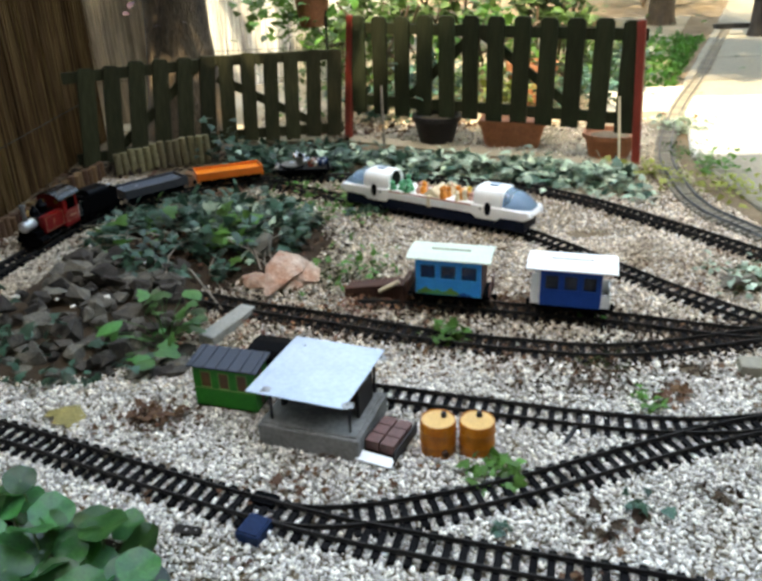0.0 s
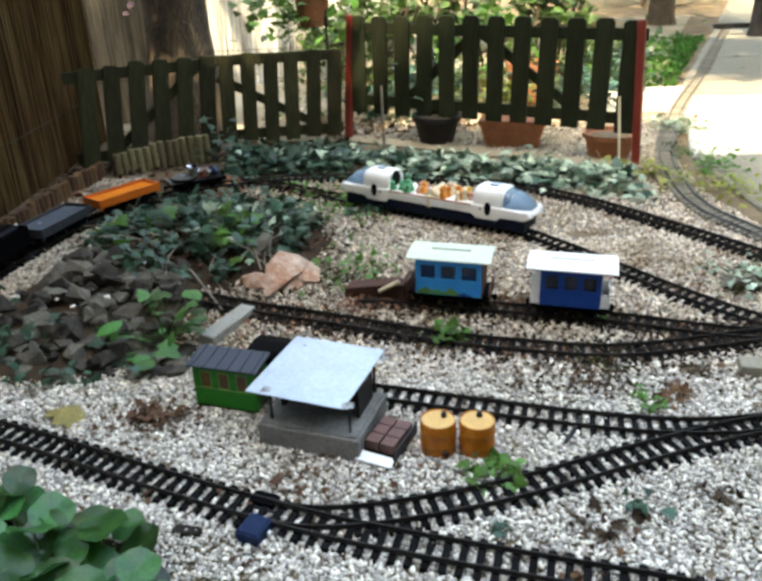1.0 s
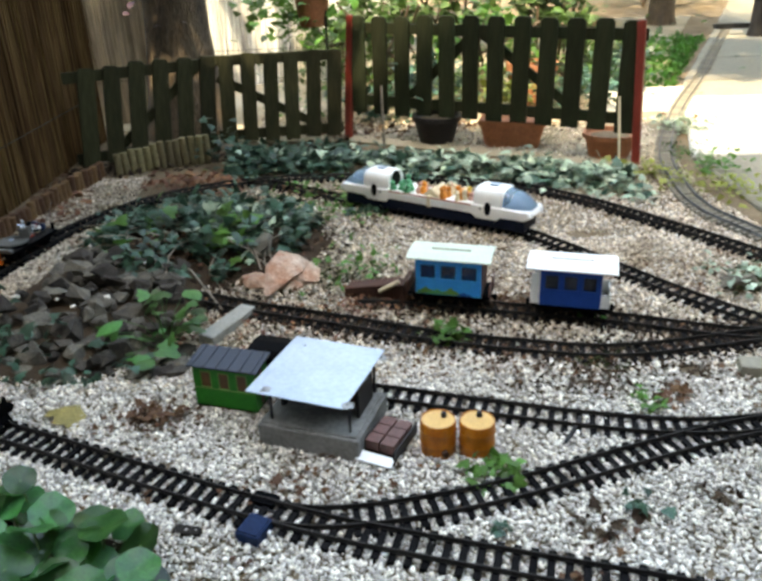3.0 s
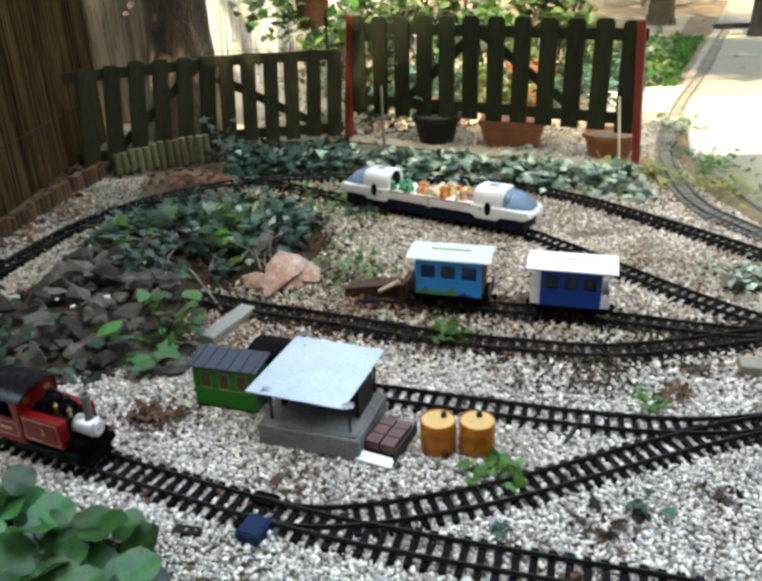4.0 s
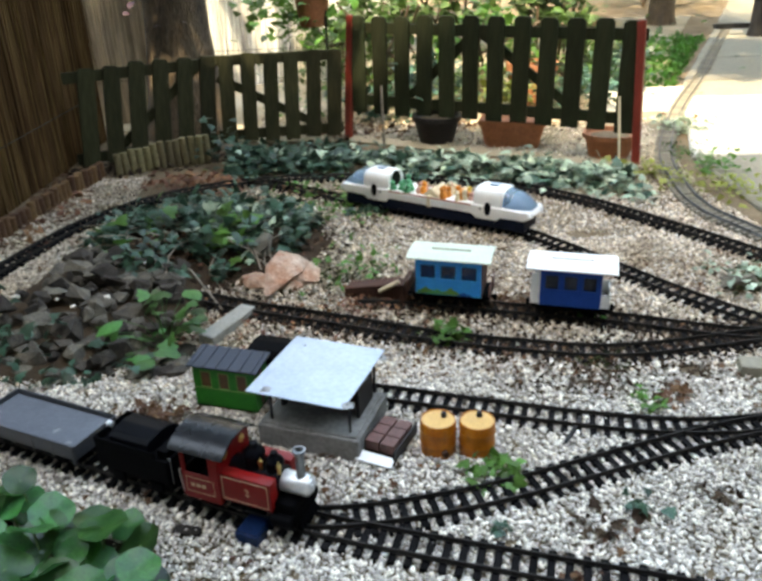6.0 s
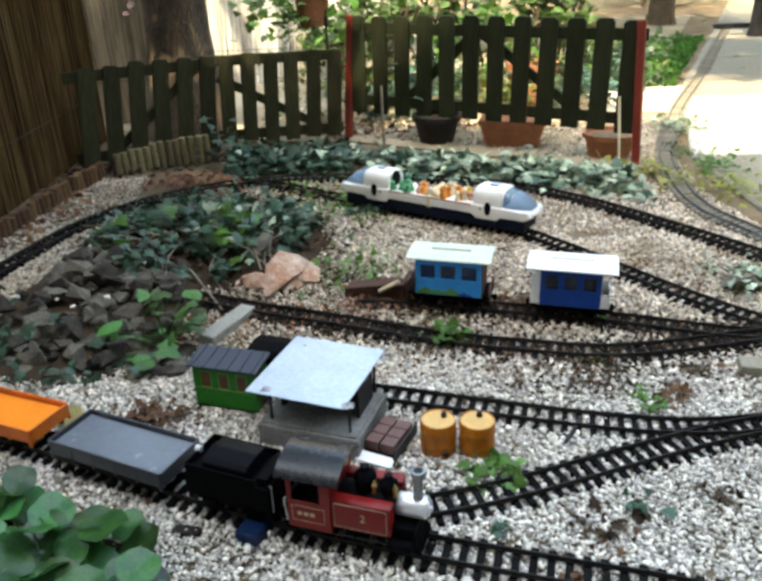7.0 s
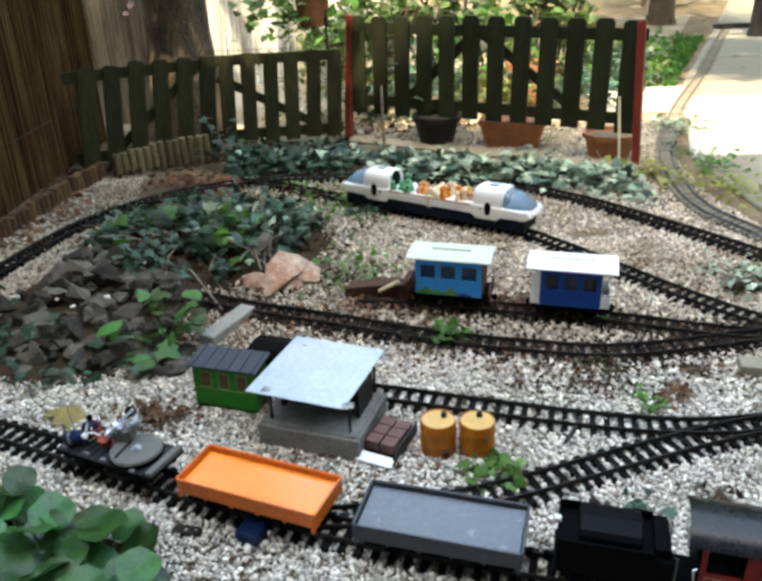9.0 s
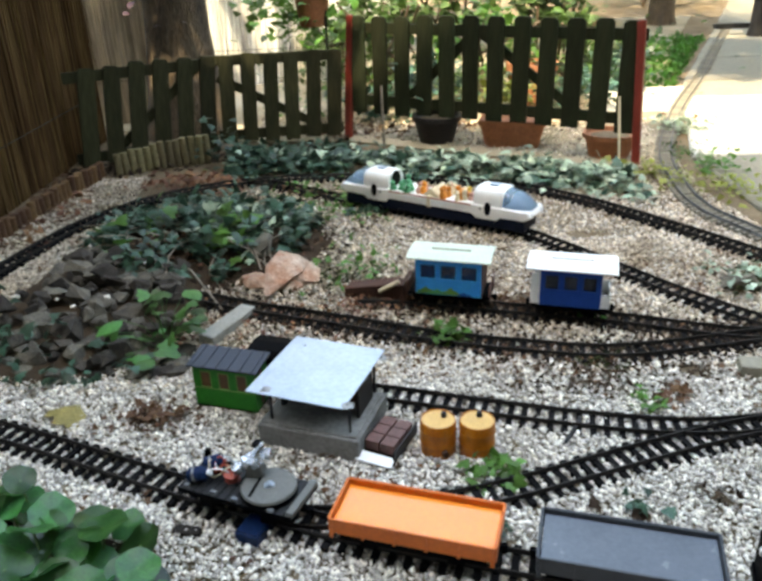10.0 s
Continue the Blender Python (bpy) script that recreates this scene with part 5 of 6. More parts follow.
def plants():
    rng = np.random.default_rng(11)
    # soil mound
    xs, ys = np.linspace(-1.0, -0.08, 47), np.linspace(1.78, 2.70, 47)
    V = [(x, y, mound_height(x, y) + 0.006 * noise.noise((x * 20, y * 20, 1)) - 0.006) for y in ys for x in xs]
    F = [(j * 47 + i, j * 47 + i + 1, (j + 1) * 47 + i + 1, (j + 1) * 47 + i) for j in range(46) for i in range(46)]
    tagged(new("soil_mound", fast_mesh("soil_mound", V, F, "humus", True)), "low soil mound over the tunnel", "mound", kind="structure")

    def on_mound(n, cx, cy, rx, ry, lift):
        a, q = rng.uniform(0, 2 * np.pi, n), np.sqrt(rng.uniform(0, 1, n))
        x, y = cx + rx * q * np.cos(a), cy + ry * q * np.sin(a)
        k = np.array([noise.noise((u * 9, v * 9, 4)) for u, v in zip(x, y)]) > -0.08
        x, y = x[k], y[k]
        return np.column_stack([x, y, mound_height(x, y) + np.abs(rng.normal(0, lift, len(x)))])

    leaf_thing("ivy", on_mound(2350, -0.55, 2.22, 0.36, 0.36, 0.030), 0.038, "ivy", rng, "dark green ivy covering the low mound", "ivy", tilt=0.7)
    leaf_thing("ivy", on_mound(60, -0.74, 2.08, 0.13, 0.12, 0.035), 0.050, "leaf_green", rng, "bright green young ivy shoots", "ivy", tilt=0.6)
    leaf_thing("ivy", on_mound(34, -0.42, 2.04, 0.07, 0.07, 0.045), 0.055, "leaf_green", rng, "clump of bright green leaves among the ivy", "ivy", tilt=0.6)
    leaf_thing("ivy", on_mound(60, -0.40, 2.10, 0.20, 0.14, 0.03), 0.045, "ivy_pale", rng, "pale grey-green ivy leaves on the mound", "ivy", tilt=0.6)
    for n, cx, cy, rx, ry, mt, lab in ((1500, -0.52, 2.17, 0.22, 0.20, "humus", "dark leaf mould under the ivy"), (380, -0.50, 2.10, 0.20, 0.18, "dry_leaf", "dead brown leaves under the ivy")):
        x, y = rng.normal(cx, rx, n), rng.normal(cy, ry, n)
        leaf_thing("leaf_mould", np.column_stack([x, y, mound_height(x, y) + rng.uniform(0, 0.008, n)]), 0.020, mt, rng, lab, "leaves")
    n = 1100
    x = rng.uniform(-1.25, -0.12, n)
    leaf_thing("leaf_mould", np.column_stack([x, np.interp(x, [-1.25, -0.7, -0.1], [3.02, 3.24, 3.32]) + rng.normal(0, 0.07, n), rng.uniform(0.0, 0.012, n)]), 0.030, "humus", rng, "dark leaf mould along the fence foot", "leaves")
    leaf_thing("leaf_mould", np.column_stack([rng.normal(-1.24, 0.045, 500), rng.uniform(1.9, 3.1, 500), rng.uniform(0, 0.012, 500)]), 0.026, "dry_leaf", rng, "dead brown leaves at the reed screen's foot", "leaves")
    leaf_thing("ivy", np.column_stack([rng.uniform(-0.62, -0.12, 240), rng.normal(3.22, 0.05, 240), np.abs(rng.normal(0.02, 0.02, 240))]), 0.040, "ivy", rng, "dark ivy at the foot of the olive fence", "ivy")
    stems = bmesh.new()
    for k in range(34):
        a, x, y = rng.uniform(0, 6.28), rng.uniform(-0.80, -0.28), rng.uniform(1.95, 2.45)
        pts = [(x + q * math.cos(a + q * 4), y + q * math.sin(a + q * 4), float(mound_height(x, y)) + 0.012 + 0.02 * math.sin(q * 20 + k)) for q in (0, 0.05, 0.10, 0.16)]
        rope(pts, 0.0016, 5, stems)
    tagged(part("ivy_stems", stems, "twig", None), "thin grey ivy stems creeping over the mound", "ivy", kind="stuff")
    leaf_thing("ivy", np.column_stack([rng.normal(-0.02, 0.05, 60), rng.normal(2.43, 0.025, 60), np.abs(rng.normal(0.012, 0.012, 60))]), 0.026, "ivy", rng, "dark creeping leaves beside the white wagon", "ivy")
    leaf_thing("ivy", np.column_stack([rng.normal(-0.64, 0.05, 40), rng.normal(3.07, 0.03, 40), np.abs(rng.normal(0.10, 0.04, 40))]), 0.045, "ivy", rng, "dark ivy climbing at the fence foot", "ivy")
    leaf_thing("ivy", np.column_stack([rng.normal(-0.90, 0.06, 130), rng.normal(1.50, 0.045, 130), np.abs(rng.normal(0.05, 0.03, 130))]), 0.034, "ivy", rng, "dark ivy trailing over the stone heap", "ivy")
    leaf_thing("ivy", np.column_stack([rng.normal(-0.66, 0.09, 60), rng.normal(1.43, 0.04, 60), np.abs(rng.normal(0.01, 0.02, 60))]), 0.034, "ivy", rng, "sparse ivy between dark stones", "ivy")
    # strip under the fence
    n = 2900
    t = rng.uniform(0, 1, n)
    lx, ly = -0.60 + 1.54 * t, np.interp(t, [0, 0.15, 0.35, 0.55, 0.72, 0.88, 1], [2.99, 3.03, 2.99, 2.895, 2.815, 2.69, 2.58])
    y = ly + rng.normal(0, 0.075, n)
    z = np.abs(rng.normal(0, 0.024, n)) + 0.022 * np.exp(-((y - ly) / 0.09) ** 2)
    C = np.column_stack([lx, y, z])
    k = np.array([noise.noise((u * 5, v * 5, 8)) for u, v in zip(lx, y)]) > -0.3
    # more pale leaves to the right: grey-green foliage plus painted-in highlights
    pale = rng.uniform(0, 1, n) < np.interp(t, [0, 0.35, 0.55, 1], [0.05, 0.25, 0.65, 0.75])
    leaf_thing("ground_cover", C[k & pale], 0.042, "ivy_pale", rng, "pale grey-green ground cover with highlights in its colour under the fence", "ivy", tilt=0.6)
    leaf_thing("ground_cover", C[k & ~pale], 0.042, "ivy", rng, "dark green ivy strip under the picket fence", "ivy", tilt=0.6)

    def weed(x, y, n, r, h, size, material, label, shape=IVY):
        C = np.column_stack([rng.normal(x, r, n), rng.normal(y, r, n), np.abs(rng.normal(h, h * 0.5, n)) + 0.004])
        return leaf_thing("weed", C, size, material, rng, label, "plant", shape, 0.7, kind="stuff")

    weed(0.149, 1.53, 46, 0.024, 0.022, 0.024, "leaf_green", "small bright green weed between the rails")
    weed(0.185, 1.040, 40, 0.024, 0.012, 0.026, "leaf_green", "small green weed near the drums")
    weed(0.395, 0.925, 13, 0.016, 0.020, 0.024, "ivy", "small dark green weed in white gravel")
    weed(0.515, 1.245, 22, 0.022, 0.010, 0.022, "leaf_green", "small green weed in tan gravel")
    weed(0.50, 1.61, 22, 0.02, 0.012, 0.02, "leaf_green", "small weed beside the coaches")
    weed(0.94, 1.76, 80, 0.05, 0.03, 0.022, "ivy_pale", "grey-green mossy clump at the track side")
    weed(-0.06, 1.92, 70, 0.07, 0.02, 0.025, "leaf_green", "straggling green weeds beside the sandstone")
    weed(-0.20, 2.52, 260, 0.16, 0.012, 0.022, "leaf_green", "thin olive weeds on bare soil before the wagon")
    weed(-0.75, 2.40, 120, 0.10, 0.010, 0.022, "ivy", "sparse dark weeds beside the far track")
    weed(0.172, 0.912, 12, 0.012, 0.006, 0.020, "ivy", "small dark weed by the branch track")
    weed(0.474, 1.400, 90, 0.032, 0.006, 0.013, "moss", "dark mossy patch in the gravel")
    weed(0.440, 1.365, 60, 0.035, 0.004, 0.012, "dry_leaf", "brown leaf scraps beside a mossy patch")
    weed(0.592, 1.258, 26, 0.016, 0.008, 0.022, "dry_leaf", "heap of red-brown dead leaves by the track")
    weed(0.324, 0.885, 34, 0.022, 0.006, 0.015, "humus", "dark rotten leaf clump in white gravel")
    weed(0.546, 0.968, 14, 0.014, 0.010, 0.018, "humus", "small dark weed clump in white gravel")
    weed(0.96, 1.775, 80, 0.04, 0.012, 0.020, "moss", "dark moss beside the track-side clump")
    weed(0.66, 1.335, 26, 0.014, 0.006, 0.014, "humus", "dark leaf clump in gravel near the block")
    weed(1.25, 2.95, 150, 0.06, 0.03, 0.026, "shrub", "olive green weeds between track and slabs", BLADE)
    weed(1.13, 2.62, 120, 0.07, 0.02, 0.028, "leaf_yellow", "sunlit yellow-green weeds beside the pale track", BLADE)
    weed(1.40, 3.40, 150, 0.07, 0.03, 0.03, "ivy_pale", "greyish weeds beside the path track", IVY)
    weed(1.22, 2.48, 70, 0.06, 0.03, 0.028, "leaf_yellow", "sunlit yellow-green weeds at the path edge", IVY)
    weed(1.28, 2.75, 60, 0.06, 0.04, 0.03, "leaf_green", "sunlit green weeds at the path edge", IVY)
    weed(1.02, 2.72, 60, 0.06, 0.03, 0.03, "leaf_yellow", "yellowish sunlit weeds under the fence corner", IVY)
    # leafy plant on the gravel by the stone heap
    e = empty("leafy_plant", pose(-0.50, 1.53, 0), "bright green leafy plant on long stalks", "plant")
    r = random.Random(5)
    for k in range(27):
        a, l = r.uniform(0, 6.28), r.uniform(0.02, 0.13)
        tip = Vector((l * math.cos(a) * 0.9, l * math.sin(a) * 0.9, r.uniform(0.03, 0.13)))
        part("stalk", rope([(0, 0, 0), tuple(tip * 0.5 + Vector((0, 0, 0.02))), tuple(tip)], 0.0010), "leaf_mid", e)
        s = r.uniform(0.036, 0.070)
        me = scatter("leaf", IVY if k % 3 else OVAL, np.array([[0, 0, 0]]), [s], "leaf_mid", np.random.default_rng(k), 0.35)
        part("leaf", me, "leaf_mid", e, m=Matrix.Translation(tip))
    # big round-leaved plant close to the camera
    e = empty("round_leaf_plant", pose(-0.46, 0.80, 0), "lush plant with big round green leaves", "plant")
    r = random.Random(8)
    for k in range(105):
        x, y = r.uniform(-0.30, 0.19), r.uniform(-0.20, 0.17)
        if x + 0.62 * y > 0.13 or y > 0.165 - 0.25 * max(0, x + 0.1):
            continue
        h = r.uniform(0.035, 0.105) - 0.04 * max(0, (x + 0.62 * y) / 0.13)
        rad = r.uniform(0.020, 0.040)
        b = bmesh.new()
        seg = 16
        c = b.verts.new((0, 0, -rad * 0.12))
        mid = [b.verts.new((0.55 * rad * math.cos(q * 6.2832 / seg), 0.55 * rad * math.sin(q * 6.2832 / seg), 0.02 * rad * math.cos(3 * q))) for q in range(seg)]
        rim = [b.verts.new((rad * (1 + 0.05 * math.sin(5 * q + k)) * math.cos(q * 6.2832 / seg), rad * (1 + 0.05 * math.sin(5 * q + k)) * math.sin(q * 6.2832 / seg), rad * (0.05 + 0.10 * math.sin(q * 1.57 + k)))) for q in range(seg)]
        for q in range(seg):
            b.faces.new((c, mid[q], mid[(q + 1) % seg]))
            b.faces.new((mid[q], rim[q], rim[(q + 1) % seg], mid[(q + 1) % seg]))
        part("leaf", b, "leaf_big", e, m=pose(x, y, h, r.gauss(0, 18), r.gauss(0, 18), r.uniform(0, 360)), smooth=True)
        part("stalk", rope([(x * 0.75, y * 0.75, 0), (x * 0.95, y * 0.95, h * 0.6), (x, y, h - 0.003)], 0.0016), "stem", e)
    for x, y in ((-0.20, 0.15), (0.125, -0.095)):
        b = bmesh.new()
        for q in range(5):
            a = q * 1.2566
            prism([(0, 0), (0.006, 0.003), (0.009, 0.002), (0.006, -0.002)], 0.007, b, pose(0, 0, 0, 0, -20, math.degrees(a)))
        part("flower", b, "dry_leaf", e, "small withered brown flower", m=pose(x, y, 0.085))
    # dark scraps laid under the leaves to deepen the shade between them
    n = 1100
    P = np.column_stack([rng.uniform(-0.80, -0.30, n), rng.uniform(0.60, 0.94, n)])
    P = P[(P[:, 0] + 0.46) + 0.62 * (P[:, 1] - 0.80) < 0.10]
    tagged(new("plant_litter", scatter("plant_litter", IVY, np.column_stack([P, rng.uniform(0.008, 0.02, len(P))]), rng.uniform(0.015, 0.035, len(P)), "humus", rng, 0.5)), "dark leaf scraps standing for shade under the round-leaved plant", "leaves", kind="stuff")
    # dry leaves
    for x, y, s, mt, lab in ((-0.645, 1.285, 0.10, "ochre_leaf", "large curled ochre leaf on gravel"), (-0.152, 1.005, 0.034, "dry_leaf", "curled red-brown dead leaf"),
                             (-0.19, 1.02, 0.03, "dry_leaf", "curled red-brown dead leaf"), (0.565, 1.27, 0.045, "dry_leaf", "curled red-brown dead leaf"), (0.33, 0.935, 0.03, "humus", "dark rotten curled leaf"), (0.40, 0.905, 0.035, "humus", "dark rotten curled leaf")):
        me = scatter("dead_leaf", IVY, np.array([[0, 0, 0]]), [s], mt, np.random.default_rng(int(s * 1000)), 0.5)
        tagged(part("dead_leaf", me, mt, None, m=pose(x, y, 0.012)), lab, "leaf")
    n = 9000
    P = fill_points(n, -1.1, 1.15, 0.6, 2.9, rng, lambda x, y: path_side(x, y) < -0.05)
    P = P[np.array([noise.noise((u * 3, v * 3, 17)) + 0.5 * noise.noise((u * 11, v * 11, 5)) for u, v in P]) > np.where(P[:, 1] < 1.3, 0.40, 0.12)]
    me = scatter("leaf_crumbs", IVY, np.column_stack([P, rng.uniform(0.006, 0.012, len(P))]), rng.uniform(0.006, 0.017, len(P)), "dry_leaf", rng, 0.5)
    tagged(new("leaf_crumbs", me), "dark brown leaf crumbs and bark scraps strewn over the gravel", "leaves", kind="stuff")
    for n, cx, cy, rx, ry, mt, lab in ((330, 0.20, 1.42, 0.20, 0.045, "dry_leaf", "brown leaf scraps in the gravel between the tracks"), (260, 0.46, 1.33, 0.10, 0.04, "humus", "dark leaf mould in the gravel between the tracks"),
                                       (200, -0.30, 1.62, 0.16, 0.05, "litter_red", "tan leaf scraps in gravel behind the shelter"), (380, -0.30, 2.62, 0.22, 0.07, "dry_leaf", "dead leaves on bare soil before the white wagon"),
                                       (300, 0.02, 1.73, 0.10, 0.04, "litter_red", "rusty leaf scraps by the siding's end"), (240, 0.34, 1.69, 0.06, 0.03, "dry_leaf", "dead leaves between the blue coaches"),
                                       (90, -0.45, 1.225, 0.05, 0.03, "dry_leaf", "crumbled dry leaves on white gravel"), (80, -0.12, 1.02, 0.12, 0.03, "dry_leaf", "leaf scraps beside the turnout"),
                                       (260, -0.20, 1.88, 0.10, 0.05, "moss", "olive moss and weeds round the sandstone")):
        C = np.column_stack([rng.normal(cx, rx, n), rng.normal(cy, ry, n), rng.uniform(0.005, 0.013, n)])
        leaf_thing("leaf_litter", C, 0.013, mt, rng, lab, "leaves")
    Q = np.concatenate([SECOND, COACH_LINE, HUT_LINE[:60]])
    P = Q[rng.integers(0, len(Q), 8200)] + rng.normal(0, 0.034, (8200, 2))
    me = scatter("track_dirt", OCTA, np.column_stack([P, rng.uniform(0.003, 0.009, len(P))]), rng.uniform(0.004, 0.012, len(P)), "humus", rng, 0.5, jitter=0.1)
    tagged(new("track_dirt", me), "dark humus and bark crumbs between the old sleepers", "dirt", kind="stuff")
    for pts, rad, mt, lab in (([(-0.69, 1.93, 0.03), (-0.52, 1.90, 0.04), (-0.40, 1.70, 0.012)], 0.0022, "twig", "long thin grey twig lying across the track"),
                              ([(-0.63, 1.75, 0.0), (-0.64, 1.78, 0.075)], 0.003, "twig", "pale broken twig standing among stones"),
                              ([(-0.36, 2.0, 0.07), (-0.32, 1.86, 0.05)], 0.002, "twig", "thin grey twig at the ivy"),
                              ([(-0.72, 1.10, 0.0), (-0.73, 1.09, 0.05)], 0.0012, "twig", "pale dry stem beside the track"),
                              ([(-0.655, 1.07, 0.0), (-0.665, 1.075, 0.045)], 0.0012, "twig", "pale dry stem beside the track")):
        tagged(part("twig", rope(pts, rad), mt, None), lab, "twig")
    C = np.column_stack([rng.normal(-0.455, 0.032, 110), rng.normal(1.24, 0.022, 110), np.abs(rng.normal(0.010, 0.012, 110)) + 0.003])
    C2 = np.column_stack([rng.normal(-0.70, 0.13, 170), rng.normal(2.86, 0.07, 170), np.abs(rng.normal(0.004, 0.006, 170)) + 0.002])
    leaf_thing("leaf_litter", C2, 0.035, "litter_red", rng, "fallen red-brown leaves along the log edging", "leaves")
    C2 = np.column_stack([rng.normal(-1.12, 0.05, 90), rng.uniform(2.2, 2.8, 90), np.abs(rng.normal(0.004, 0.006, 90)) + 0.002])
    leaf_thing("leaf_litter", C2, 0.03, "litter_red", rng, "fallen red-brown leaves below the reed screen", "leaves")
    leaf_thing("leaf_litter", C, 0.019, "dry_leaf", rng, "small heap of dry brown leaves on gravel", "leaves")


# ---- beyond the fence ----
def pot(name, x, y, z, r0, r1, h, material, label, category="flower pot"):
    e = empty(name, pose(x, y, z), label, category)
    part("body", lathe([(r0 * 0.9, 0), (r0, 0.004), (r1 * 0.96, h * 0.82), (r1 * 1.06, h * 0.83), (r1 * 1.06, h), (r1 * 0.95, h), (r1 * 0.9, h * 0.85)], 28), material, e, smooth=True)
    part("soil", lathe([(r1 * 0.88, h * 0.84), (r1 * 0.5, h * 0.87), (0.001, h * 0.88)], 20), "soil", e)
    return e


def background():
    rng = np.random.default_rng(31)
    pot("flower_pot", 0.275, 3.36, 0, 0.075, 0.105, 0.125, "pot_black", "black plastic flower pot behind the fence")
    e = empty("plant_trough", pose(0.60, 3.265, 0, 0, 0, -14), "long terracotta plant trough behind the fence", "plant trough")
    part("body", prism([(-0.11, 0), (0.11, 0), (0.135, 0.10), (0.145, 0.10), (0.145, 0.12), (-0.145, 0.12), (-0.145, 0.10), (-0.135, 0.10)], 0.15, bevel=0.004), "terracotta", e)
    pot("flower_pot", 0.955, 3.03, 0, 0.08, 0.105, 0.10, "terracotta", "wide terracotta flower pot by the red post")
    pot("flower_pot", 0.82, 4.0, 0, 0.10, 0.125, 0.24, "terracotta", "tall terracotta pot among shrubs")
    e = pot("hanging_pot", -0.275, 3.75, 0.475, 0.06, 0.085, 0.16, "terracotta", "orange hanging flower pot above the fence")
    leaf_thing("foliage", np.column_stack([rng.normal(-0.10, 0.12, 150), rng.normal(0, 0.07, 150), rng.normal(0.05, 0.07, 150)]), 0.06, "leaf_green", rng, "", "", parent=e)
    part("hanger", tube((0.0, 0, 0.1), (0, 0, 0.75), 0.003, seg=6), "dark_metal", e)
    tagged(part("pole", tube((-0.215, 3.72, 0), (-0.215, 3.72, 1.6), 0.006, seg=8), "dark_metal", None), "thin dark metal pole behind the fence", "pole")
    tagged(part("cane", tube((0.035, 3.10, 0), (0.03, 3.12, 0.30), 0.005, seg=6), "twig", None), "thin dry cane stuck in the bed", "cane")
    tagged(part("cane", tube((0.93, 2.80, 0), (0.915, 2.84, 0.28), 0.005, seg=6), "cream", None), "pale thin cane stuck in the bed", "cane")
    # tree beside the fence
    e = empty("tree", pose(-0.93, 3.75, 0), "large tree with rough brown bark and a wide crown", "tree")
    b = bmesh.new()
    rings, seg = 26, 20
    grid = []
    for j in range(rings):
        z = -0.03 + 2.2 * j / (rings - 1)
        rad = 0.155 + 0.07 * math.exp(-z * 5) - 0.015 * z
        grid.append([b.verts.new((rad * (1 + 0.10 * noise.noise((math.cos(i * 6.2832 / seg) * 2.5, math.sin(i * 6.2832 / seg) * 2.5, z * 2))) * math.cos(i * 6.2832 / seg) + 0.03 * z,
                                  rad * (1 + 0.10 * noise.noise((math.cos(i * 6.2832 / seg) * 2.5, math.sin(i * 6.2832 / seg) * 2.5, z * 2))) * math.sin(i * 6.2832 / seg), z)) for i in range(seg)])
    for p, q in zip(grid, grid[1:]):
        for i in range(seg):
            b.faces.new((p[i], p[(i + 1) % seg], q[(i + 1) % seg], q[i]))
    part("trunk", b, "bark", e, smooth=True)
    r = random.Random(3)
    for k in range(9):
        a = k * 0.7 + r.uniform(-0.2, 0.2)
        p0 = Vector((0.06, 0, 1.5 + 0.08 * k))
        p1 = p0 + Vector((0.7 * math.cos(a), 0.7 * math.sin(a), 0.5))
        p2 = p1 + Vector((0.9 * math.cos(a + 0.3), 0.9 * math.sin(a + 0.3), 0.25))
        l = tube(p0, p1, 0.06, 0.04, 10)
        tube(p1, p2, 0.04, 0.015, 8, l)
        part("limb", l, "bark", e)
    # crown out of view, shifted off the trunk to shade the reed screen
    n = 1900
    a, q = rng.uniform(0, 2 * np.pi, n), np.sqrt(rng.uniform(0, 1, n))
    C = np.column_stack([CROWN_R * q * np.cos(a) + CROWN_X, CROWN_R * q * np.sin(a) + CROWN_Y, 2.35 + rng.uniform(-0.25, 0.5, n)])
    k = np.array([noise.noise((u * 1.3, v * 1.3, w * 1.3)) for u, v, w in C]) > -0.12
    leaf_thing("crown", C[k], 0.15, "crown", rng, "", "", tilt=0.5, parent=e)
    hang = np.column_stack([rng.normal(0.08, 0.12, 60), rng.normal(-0.22, 0.05, 60), 0.75 + rng.normal(0.0, 0.10, 60)])
    leaf_thing("foliage", hang, 0.05, "purple_leaf", rng, "", "", parent=e)
    # walls added out of view behind the viewer to shade the railway
    tagged(part("wall_house", box(-7.0, 0.29, -0.95, -0.60, -0.01, 7.5, 0.02), "block_wall_render", None), "plain brown wall added out of view to shade the garden", "wall", kind="structure")
    tagged(part("wall_annex", box(0.30, 6.0, -0.95, -0.62, -0.01, 6.5, 0.02), "block_wall_render", None), "plain brown lower wall added out of view to shade the near path", "wall", kind="structure")
    # unseen dark walls that close the garden, added to cut low skylight
    for x0, x1, y0, y1, h in ((-14.0, 14.0, 13.0, 13.3, 5.5), (6.4, 6.7, -0.6, 13.0, 5.5), (-8.3, -8.0, -0.6, 13.0, 5.0)):
        tagged(part("wall_hedge", box(x0, x1, y0, y1, -0.02, h, 0.02), "hedge", None), "tall dark green wall added out of view to cut low skylight", "hedge", kind="structure")
